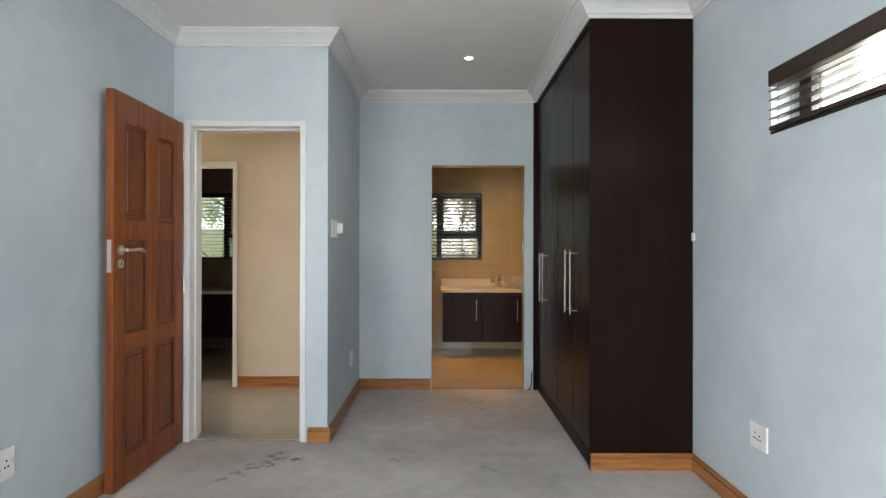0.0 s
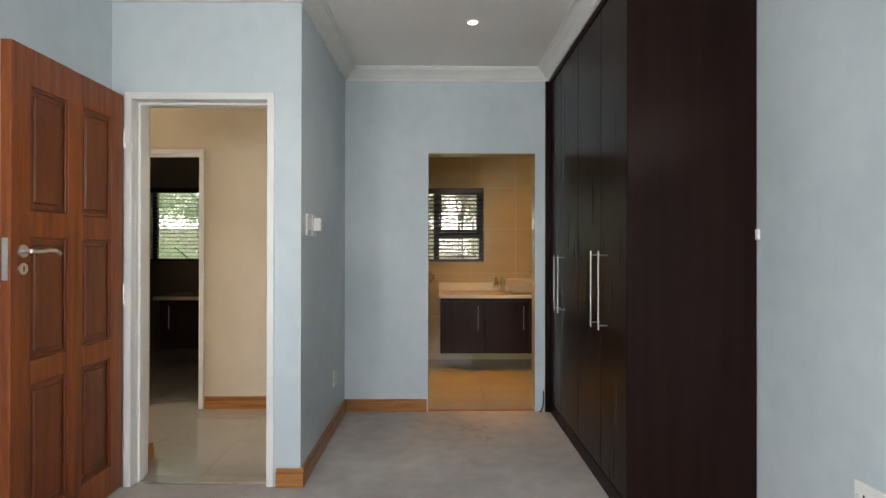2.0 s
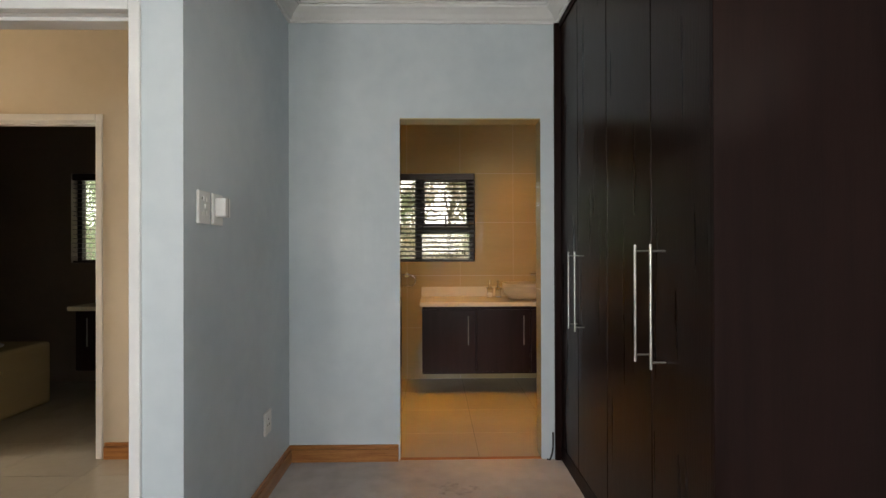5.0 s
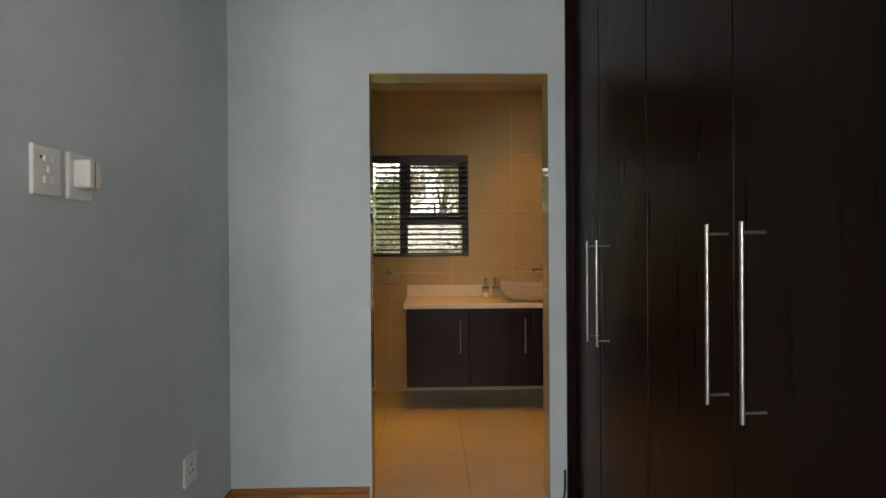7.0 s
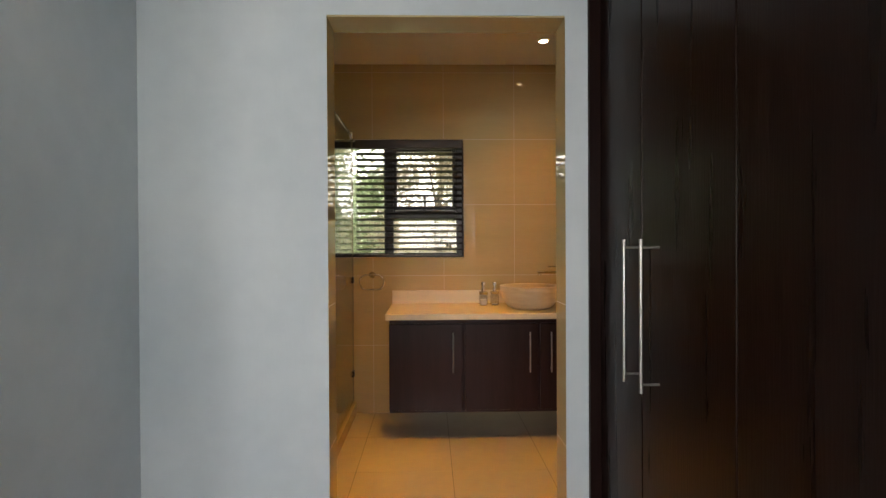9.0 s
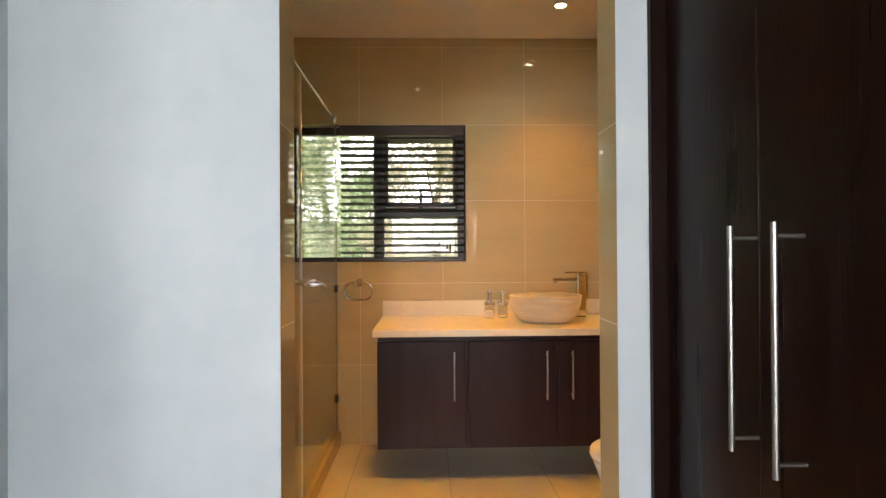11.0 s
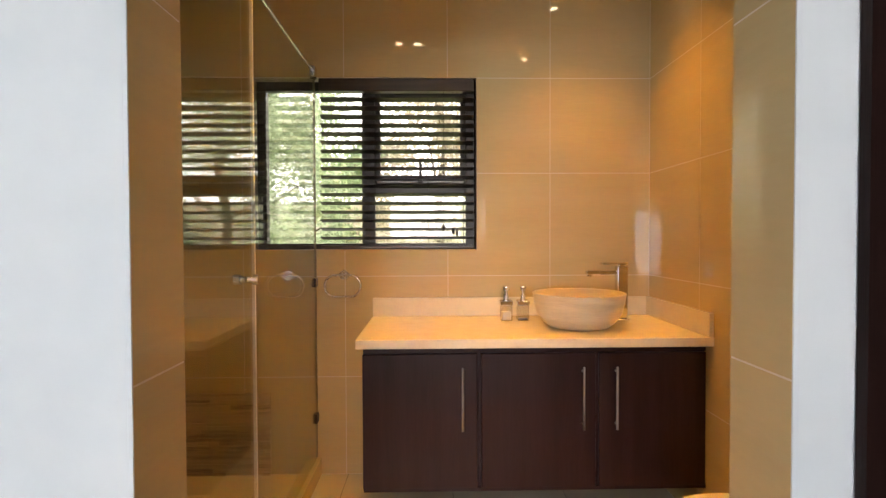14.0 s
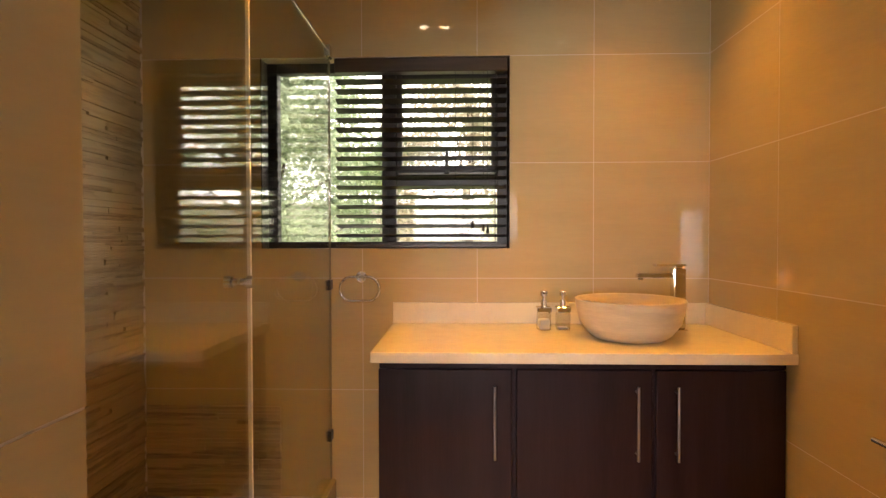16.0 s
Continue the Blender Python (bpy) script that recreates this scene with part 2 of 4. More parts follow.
def lathe(bm, profile, centre, seg=40, squash=(1, 1)):
    """Turns (radius, height) pairs round an upright axis."""
    rings = []
    for r, h in profile:
        rings.append([bm.verts.new((centre[0] + squash[0] * r * math.cos(2 * math.pi * k / seg), centre[1] + squash[1] * r * math.sin(2 * math.pi * k / seg), centre[2] + h)) for k in range(seg)])
    for a, b in zip(rings, rings[1:]):
        for k in range(seg):
            bm.faces.new((a[k], a[(k + 1) % seg], b[(k + 1) % seg], b[k]))
    bm.faces.new(rings[0])
    bm.faces.new(list(reversed(rings[-1])))
    bmesh.ops.recalc_face_normals(bm, faces=bm.faces)
    return bm


def mesh_of(name, bm, mat, smooth=None):
    me = bpy.data.meshes.new(name)
    bm.to_mesh(me)
    bm.free()
    me.materials.append(mat)
    if smooth:
        me.shade_smooth()
        me.set_sharp_from_angle(angle=radians(smooth))
    return me


def part(name, bm, mat, parent=None, label="", smooth=None):
    ob = new(name, mesh_of(name, bm, mat, smooth))
    if parent:
        ob.parent = parent
    if label:
        ob["label"] = label
    return ob


def thing(name, at, label, category, group="", kind=""):
    ob = new(name)
    ob.location = at
    bpy.context.view_layer.update()
    return tagged(ob, label, category, group, kind)


def held(name, bm, mat, parent, label="", smooth=None):
    """A part modelled in world coordinates under a thing (or a part of it) that stands elsewhere."""
    origin = Vector(parent.location)
    up = parent.parent
    while up:
        origin += Vector(up.location)
        up = up.parent
    bmesh.ops.translate(bm, verts=bm.verts, vec=-origin)
    return part(name, bm, mat, parent, label, smooth)


def structure(name, bm, mat, label, category, smooth=None):
    return tagged(part(name, bm, mat, smooth=smooth), label, category, kind="structure")


def wall_with_hole(axis, a0, a1, t0, t1, z0, z1, holes):
    """A wall along axis ('x' or 'y') from a0 to a1, between t0 and t1 across, with holes (a, b, low, high)."""
    bm = bmesh.new()
    cuts = sorted({a0, a1, *[h[0] for h in holes], *[h[1] for h in holes]})
    for a, b in zip(cuts, cuts[1:]):
        spans = [(z0, z1)]
        for h in holes:
            if h[0] < b - 1e-6 and h[1] > a + 1e-6:
                spans = [(z0, h[2]), (h[3], z1)]
        for lo, hi in spans:
            if hi - lo > 1e-4:
                box(bm, *((a, b, t0, t1) if axis == "x" else (t0, t1, a, b)), lo, hi)
    bmesh.ops.remove_doubles(bm, verts=bm.verts, dist=1e-5)
    return bm


# ---- the large structure ----
LEFT, RIGHT, REAR = -1.577, 1.588, -1.9
DOORWALL, BACK, BATHSIDE, PASSAGE = 4.0, 5.30, 5.44, -0.579
BX0, BX1, WINWALL = -0.98, 1.53, 7.268
HALL_Y0, HALL_Y1 = 4.15, 5.375
CEIL = 2.65
DOOR = (-1.468, -0.757, -0.1, 2.04)
DOOR_HOLE = (-1.489, -0.736, -0.1, 2.061)
FAR_HOLE = (-2.541, -1.715, -0.1, 2.026)
BATHDOOR = (0.062, 0.902, -0.1, 2.005)
WINDOW = (-0.44, 0.66, 1.12, 1.967)

wall_left = structure("wall_left", wall_with_hole("y", REAR - 0.15, HALL_Y0, LEFT - 0.15, LEFT, -0.1, 2.8, [(-0.95, 0.35, 0.3, 1.75)]), PLASTER, "pale blue-grey plastered bedroom wall with trowel marks", "wall")
wall_right = structure("wall_right", wall_with_hole("y", REAR - 0.15, 5.445, RIGHT, RIGHT + 0.22, -0.1, 2.8, [(1.4, 2.865, 1.745, 2.022)]), PLASTER, "pale blue-grey plastered wall with a high slot window", "wall")
wall_rear = structure("wall_rear", wall_with_hole("x", LEFT, RIGHT, REAR - 0.15, REAR, -0.1, 1.03, [(-0.27, 0.19, 0.25, 0.95), (0.75, 1.17, 0.25, 0.95)]), PLASTER, "pale blue-grey plastered wall with two low window openings", "wall")
structure("wall_rear_upper", wall_with_hole("x", LEFT, RIGHT, REAR - 0.15, REAR, 1.03, 2.8, [(-1.25, 1.17, 1.03, 2.2)]), PLASTER, "pale blue-grey plastered wall round an added wide window", "wall")
wall_door = structure("wall_door", wall_with_hole("x", LEFT, PASSAGE, DOORWALL, DOORWALL + 0.148, -0.1, 2.8, [DOOR_HOLE]), PLASTER, "pale blue-grey wall with the hall doorway", "wall")
wall_passage = structure("wall_passage", solid(PASSAGE - 0.135, PASSAGE, DOORWALL + 0.148, BACK + 0.15, -0.1, 2.8), PLASTER, "pale blue-grey passage wall with switches", "wall")
wall_back = structure("wall_back", wall_with_hole("x", PASSAGE, RIGHT, BACK, BATHSIDE - 0.012, -0.1, 2.8, [BATHDOOR]), PLASTER, "pale blue-grey wall with the open bathroom doorway", "wall")
structure("ceiling", solid(LEFT - 0.15, RIGHT + 0.2, REAR - 0.15, BACK + 0.1, CEIL, CEIL + 0.12), CEILING, "flat off-white plaster ceiling", "ceiling")
structure("floor", solid(LEFT - 0.1, RIGHT + 0.1, REAR - 0.1, DOORWALL + 0.03, -0.12, 0.0), CARPET, "worn grey-beige bedroom carpet", "carpet")
structure("floor_passage", solid(PASSAGE - 0.05, RIGHT + 0.1, DOORWALL + 0.03, BACK + 0.01, -0.12, 0.0), CARPET, "worn grey-beige carpet of the dressing passage", "carpet")

# hall and second bathroom beyond the open door
structure("hall_wall_far", wall_with_hole("x", -4.6, PASSAGE - 0.135, HALL_Y1, HALL_Y1 + 0.13, -0.1, 2.8, [FAR_HOLE]), CREAM, "cream hall wall with an open doorway", "wall")
structure("hall_wall_near", solid(-4.6, LEFT, HALL_Y0, 4.37, -0.1, 2.8), CREAM, "cream hall wall at the corner", "wall")
structure("hall_skin", wall_with_hole("x", LEFT, PASSAGE - 0.135, DOORWALL + 0.15, HALL_Y0, -0.1, 2.8, [DOOR_HOLE]), CREAM, "cream plaster on the hall side", "wall")
structure("hall_wall_end", wall_with_hole("y", 4.2, 7.4, -4.75, -4.6, -0.1, 2.8, [(4.40, 5.10, 0.45, 1.95)]), CREAM, "cream wall at the hall's end", "wall")
structure("hall_side", solid(PASSAGE - 0.145, PASSAGE - 0.137, HALL_Y0, HALL_Y1, -0.1, 2.8), CREAM, "cream plaster beside the passage wall", "wall")
structure("hall_ceiling", solid(-4.75, PASSAGE - 0.1, HALL_Y0 - 0.04, 7.4, 2.62, 2.78), CEILING, "white hall ceiling", "ceiling")
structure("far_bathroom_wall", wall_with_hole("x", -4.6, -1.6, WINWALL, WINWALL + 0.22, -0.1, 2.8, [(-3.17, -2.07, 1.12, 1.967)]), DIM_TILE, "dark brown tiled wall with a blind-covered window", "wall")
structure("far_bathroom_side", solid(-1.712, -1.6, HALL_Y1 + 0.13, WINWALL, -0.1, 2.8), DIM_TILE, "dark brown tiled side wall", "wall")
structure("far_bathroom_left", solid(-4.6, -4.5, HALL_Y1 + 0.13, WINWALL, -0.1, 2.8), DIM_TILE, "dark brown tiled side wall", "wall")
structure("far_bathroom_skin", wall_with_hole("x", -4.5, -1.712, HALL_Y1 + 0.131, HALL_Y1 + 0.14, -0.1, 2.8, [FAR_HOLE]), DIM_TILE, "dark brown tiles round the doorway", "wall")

# main bathroom
wall_window = structure("wall_window", wall_with_hole("x", BX0 - 0.15, BX1 + 0.25, WINWALL + 0.0005, WINWALL + 0.22, -0.1, 2.8, [WINDOW]), GROUT, "grouted bathroom wall with beige tiles and a window", "wall")
wall_bath_right = structure("wall_bath_right", solid(BX1 + 0.0005, BX1 + 0.25, BATHSIDE, WINWALL + 0.0005, -0.1, 2.8), GROUT, "grouted bathroom side wall with beige tiles", "wall")
wall_shower = structure("wall_shower", solid(BX0 - 0.15, BX0 - 0.02, BATHSIDE - 0.012, WINWALL + 0.0005, -0.1, 2.8), GROUT, "shower wall clad in stacked stone strips", "wall")
wall_front = structure("wall_bath_front", wall_with_hole("x", BX0 - 0.02, BX1 + 0.01, BATHSIDE - 0.0118, BATHSIDE - 0.0005, -0.1, 2.7, [BATHDOOR]), GROUT, "grouted bathroom wall round the doorway", "wall")
grout = bmesh.new()
for gx0, gx1 in ((BATHDOOR[0] - 0.001, BATHDOOR[0] + 0.0054), (BATHDOOR[1] - 0.0054, BATHDOOR[1] + 0.001)):
    box(grout, gx0, gx1, BACK + 0.004, BATHSIDE - 0.001, 0.0, 1.997)
structure("doorway_grout", grout, GROUT, "pale grout in the doorway reveal", "grout")
edge = bmesh.new()
for ex0, ex1 in ((BATHDOOR[0] - 0.001, BATHDOOR[0] + 0.0058), (BATHDOOR[1] - 0.0058, BATHDOOR[1] + 0.001)):
    box(edge, ex0, ex1, BACK + 0.0002, BACK + 0.0028, 0.006, BATHDOOR[3])
structure("plaster_edge", edge, PLASTER, "painted plaster edge over the reveal tiles", "wall")
structure("bath_ceiling", solid(BX0 - 0.1, BX1 + 0.2, BATHSIDE - 0.06, WINWALL + 0.1, BCEIL, BCEIL + 0.3), CEILING, "white bathroom ceiling with downlights", "ceiling")
bath_floor = structure("bath_floor", solid(BX0 - 0.1, BX1 + 0.1, BACK + 0.012, WINWALL + 0.05, -0.12, -0.0006), FLOOR_GROUT, "cream tiled bathroom floor", "floor")
hall_floor = structure("hall_floor", solid(-4.7, PASSAGE - 0.14, DOORWALL + 0.032, WINWALL + 0.05, -0.12, -0.0012), FLOOR_GROUT, "polished cream tiled hall floor", "floor")
structure("threshold", solid(BATHDOOR[0], BATHDOOR[1], BACK + 0.004, BACK + 0.03, -0.01, 0.006, bevel=0.002), WOOD_TRIM, "thin brass-brown strip at the carpet's edge", "threshold")
structure("door_strip", solid(DOOR[0], DOOR[1], DOORWALL + 0.018, DOORWALL + 0.046, -0.01, 0.005, bevel=0.002), STEEL, "worn steel strip between carpet and hall tiles", "threshold")
# unseen slab, added to keep direct sun out of the rooms
structure("roof", solid(-5.6, 2.6, -2.4, 7.9, 2.82, 2.95), DIM_TILE, "unseen flat dark slab added over the house to block sun", "roof")


def cornice(x0, y0, x1, y1, nx, ny, cut0=0.0, cut1=0.0):
    """A moulded cornice under the ceiling from one wall point to another; (nx, ny) points into the room, the cuts mitre its ends."""
    prof = [(0.0, -0.092), (0.012, -0.092), (0.014, -0.078), (0.028, -0.070), (0.040, -0.052), (0.062, -0.034), (0.078, -0.026), (0.080, -0.014), (0.092, -0.012), (0.092, 0.004), (0.0, 0.004)]
    bm = bmesh.new()
    d = Vector((x1 - x0, y1 - y0, 0)).normalized()
    ends = []
    for (x, y), cut in (((x0, y0), cut0), ((x1, y1), cut1)):
        ends.append([bm.verts.new((x + nx * o + d.x * cut * o, y + ny * o + d.y * cut * o, CEIL + h)) for o, h in prof])
    k = len(prof)
    for i in range(k):
        bm.faces.new((ends[0][i], ends[0][(i + 1) % k], ends[1][(i + 1) % k], ends[1][i]))
    bm.faces.new(ends[0])
    bm.faces.new(list(reversed(ends[1])))
    bmesh.ops.recalc_face_normals(bm, faces=bm.faces)
    structure("cornice", bm, CORNICE, "white moulded plaster cornice", "cornice")


WF, WEND = 0.999, 3.572
cornice(LEFT, REAR, LEFT, DOORWALL, 1, 0, 1, -1)
cornice(LEFT, DOORWALL, PASSAGE, DOORWALL, 0, -1, 1, 1)
cornice(PASSAGE, DOORWALL, PASSAGE, BACK, 1, 0, -1, -1)
cornice(PASSAGE, BACK, WF, BACK, 0, -1, 1, -1)
cornice(WF, BACK, WF, WEND, -1, 0, 1, 1)
cornice(WF, WEND, RIGHT, WEND, 0, -1, -1, -1)
cornice(RIGHT, WEND, RIGHT, REAR, -1, 0, 1, -1)
cornice(LEFT, REAR, RIGHT, REAR, 0, 1, 1, -1)


def skirting(x0, x1, y0, y1, face):
    """A timber skirting board with an ogee top; face names the side that looks into the room."""
    bm = bmesh.new()
    box(bm, x0, x1, y0, y1, 0.0, 0.072)
    g = 0.006
    inset = {"+x": (0, -g, 0, 0), "-x": (g, 0, 0, 0), "+y": (0, 0, 0, -g), "-y": (0, 0, g, 0)}[face]
    box(bm, x0 + inset[0], x1 + inset[1], y0 + inset[2], y1 + inset[3], 0.072, 0.096, bevel=0.003)
    structure("baseboard", bm, WOOD_TRIM, "varnished orange-brown timber skirting board", "skirting board")


T = 0.018
skirting(LEFT, LEFT + T, REAR, DOORWALL, "+x")
skirting(RIGHT - T, RIGHT, REAR, WEND - T, "-x")
skirting(LEFT, RIGHT, REAR, REAR + T, "+y")
skirting(-0.705, PASSAGE + T, DOORWALL - T, DOORWALL, "-y")
skirting(PASSAGE, PASSAGE + T, DOORWALL, BACK - T, "+x")
skirting(PASSAGE, BATHDOOR[0] - 0.005, BACK - T, BACK, "-y")
skirting(WF + 0.004, RIGHT, WEND - T, WEND - 0.001, "-y")
skirting(-1.686, PASSAGE - 0.146, HALL_Y1 - T, HALL_Y1, "-y")
skirting(LEFT, LEFT + T, HALL_Y0 + 0.004, 4.37, "+x")
skirting(-4.5, LEFT + T, 4.37, 4.37 + T, "+y")


def door_frame(name, x0, x1, y0, y1, top, label, w=0.038, proud=0.012):
    """A pressed steel door frame round an opening in a wall between y0 and y1."""
    f = thing(name, ((x0 + x1) / 2, (y0 + y1) / 2, 0), label, "door frame", kind="structure")
    for jamb, (a, b) in {"jamb": (x0 - w, x0), "jamb_b": (x1, x1 + w)}.items():
        inner = b if jamb == "jamb" else a
        bm = bmesh.new()
        box(bm, a, b, y0 - proud, y0 + 0.03, 0, top + w, bevel=0.003)
        box(bm, a, b, y1 - 0.03, y1 + proud, 0, top + w, bevel=0.003)
        s = -1 if jamb == "jamb" else 1
        lo, hi = sorted((inner + s * 0.0, inner + s * 0.0205))
        box(bm, lo, hi, y0 + 0.03, y1 - 0.03, 0, top)
        lo, hi = sorted((inner + s * 0.002, inner - s * 0.012))
        box(bm, lo, hi, y0 + 0.055, y1 - 0.045, 0, top, bevel=0.002)
        held("jamb", bm, WHITE_TRIM, f)
    bm = bmesh.new()
    box(bm, x0, x1, y0 - proud, y0 + 0.03, top, top + w, bevel=0.003)
    box(bm, x0, x1, y1 - 0.03, y1 + proud, top, top + w, bevel=0.003)
    box(bm, x0, x1, y0 + 0.03, y1 - 0.03, top, top + 0.02)
    box(bm, x0, x1, y0 + 0.055, y1 - 0.045, top - 0.012, top + 0.002, bevel=0.002)
    held("head", bm, WHITE_TRIM, f)
    return f


frame_bed = door_frame("door_frame_1", DOOR[0], DOOR[1], DOORWALL, HALL_Y0, 2.04, "white enamelled steel frame of the hall doorway")
held("strike_plate", solid(DOOR[1] - 0.002, DOOR[1] + 0.004, DOORWALL + 0.008, DOORWALL + 0.03, 1.14, 1.28), STEEL, frame_bed, "worn steel strike plate")
door_frame("door_frame_2", -2.52, -1.736, HALL_Y1, HALL_Y1 + 0.14, 2.005, "white enamelled steel frame of the far doorway")


def panel_door():
    """A six-panel hardwood leaf, hung at its origin and running along -y, its face on +x."""
    door = thing("door_1", (-1.508, DOORWALL - 0.016, 0.012), "open red-brown hardwood door with six raised panels", "door", kind="structure")
    W, Hh, D = 0.745, 2.045, 0.042
    ys = [0, 0.10, 0.325, 0.42, 0.645, W]
    zs = [0, 0.145, 0.69, 0.785, 1.285, 1.39, 1.895, Hh]
    bm = bmesh.new()
    for a, b in ((0, 1), (2, 3), (4, 5)):
        box(bm, -D, 0, -ys[b], -ys[a], 0, Hh, bevel=0.002)
    for a, b in ((1, 2), (3, 4)):
        for c, d in ((0, 1), (2, 3), (4, 5), (6, 7)):
            box(bm, -D + 0.0004, -0.0004, -ys[b], -ys[a], zs[c], zs[d])
    part("stile_frame", bm, DOOR_WOOD, door)
    for a, b in ((1, 2), (3, 4)):
        for c, d in ((1, 2), (3, 4), (5, 6)):
            y0, y1, z0, z1 = -ys[b], -ys[a], zs[c], zs[d]
            bm = bmesh.new()
            box(bm, -D + 0.013, -0.013, y0, y1, z0, z1)
            g = 0.014
            for q in ((y0, y0 + g, z0, z1), (y1 - g, y1, z0, z1), (y0 + g, y1 - g, z0, z0 + g), (y0 + g, y1 - g, z1 - g, z1)):
                box(bm, -0.014, -0.004, *q, bevel=0.003)
            m = 0.032
            box(bm, -0.02, -0.006, y0 + m, y1 - m, z0 + m, z1 - m, bevel=0.006)
            part("panel", bm, PANEL_WOOD, door)
    bm = solid(-D + 0.010, -0.010, -W - 0.0015, -W + 0.002, 1.115, 1.28)
    part("lock_plate", bm, STEEL, door, "brushed steel lock plate on the edge")
    for side, x in ((1, 0.0), (-1, -D)):
        handle = bmesh.new()
        rod(handle, (x, -0.687, 1.228), (x + side * 0.008, -0.687, 1.228), 0.025, 24)
        rod(handle, (x, -0.687, 1.228), (x + side * 0.036, -0.687, 1.228), 0.009)
        pts = [(x + side * 0.036, -0.687, 1.228), (x + side * 0.037, -0.632, 1.226), (x + side * 0.037, -0.587, 1.232), (x + side * 0.037, -0.552, 1.230), (x + side * 0.043, -0.53, 1.216)]
        pipe(handle, pts, 0.0085, 10)
        part("door_handle", handle, STEEL, door, "satin steel lever handle", smooth=40)
        rose = bmesh.new()
        rod(rose, (x, -0.687, 1.158), (x + side * 0.007, -0.687, 1.158), 0.023, 24)
        rose = part("keyhole_rose", rose, STEEL, door, "round steel keyhole rose", smooth=40)
        part("keyhole", solid(x + side * 0.0075 - 0.0005, x + side * 0.0075 + 0.0005, -0.690, -0.684, 1.148, 1.168), BLACK, rose)
    for z in (0.22, 1.0, 1.82):
        part("hinge", rod(bmesh.new(), (0.004, 0.002, z - 0.05), (0.004, 0.002, z + 0.05), 0.006), STEEL, door)
    door.rotation_euler = (0, 0, radians(1.2))
    return door


panel_door()


# ---- windows and blinds ----
def casement(name, x0, x1, z0, z1, y, label):
    """A dark framed window: a fixed light beside a top-hung sash over a fixed light."""
    w = thing(name, ((x0 + x1) / 2, y, z0), label, "window", kind="structure")
    f, mid, tr = 0.045, x0 + 0.56, z0 + 0.305
    bm = bmesh.new()
    for q in ((x0, x0 + f, z0, z1), (x1 - f, x1, z0, z1), (x0 + f, x1 - f, z0, z0 + 0.03), (x0 + f, x1 - f, z1 - f, z1)):
        box(bm, q[0], q[1], y, y + 0.05, q[2], q[3], bevel=0.003)
    held("window_frame", bm, FRAME_DARK, w)
    held("mullion", solid(mid - 0.033, mid + 0.033, y - 0.002, y + 0.05, z0 + 0.03, z1 - f, bevel=0.003), FRAME_DARK, w)
    held("transom", solid(mid + 0.033, x1 - f, y - 0.002, y + 0.05, tr - 0.027, tr + 0.027, bevel=0.003), FRAME_DARK, w)
    bm = bmesh.new()
    a, b, c, d, s = mid + 0.034, x1 - f - 0.001, tr + 0.028, z1 - f - 0.001, 0.026
    for q in ((a, a + s, c, d), (b - s, b, c, d), (a + s, b - s, c, c + s), (a + s, b - s, d - s, d)):
        box(bm, q[0], q[1], y + 0.004, y + 0.044, q[2], q[3], bevel=0.003)
    sash = held("sash", bm, FRAME_DARK, w)
    for q in ((x0 + f, mid - 0.033, z0 + 0.03, z1 - f), (mid + 0.033, x1 - f, z0 + 0.03, tr - 0.027), (a + s, b - s, c + s, d - s)):
        pane = held("pane", solid(q[0], q[1], y + 0.022, y + 0.027, q[2], q[3]), PANE, w)
        pane.visible_shadow = False
    hx = (a + b) / 2
    bm = bmesh.new()
    box(bm, hx - 0.008, hx + 0.008, y - 0.012, y + 0.004, c + 0.004, c + 0.11, bevel=0.003)
    box(bm, hx - 0.012, hx + 0.012, y - 0.02, y + 0.004, c + 0.004, c + 0.03, bevel=0.003)
    held("window_catch", bm, FRAME_DARK, sash, "black window catch")
    held("stay_bar", rod(bmesh.new(), (a + 0.01, y - 0.006, c + 0.006), (b - 0.01, y - 0.006, c + 0.006), 0.005), STEEL, sash, "pale metal stay bar")
    return w


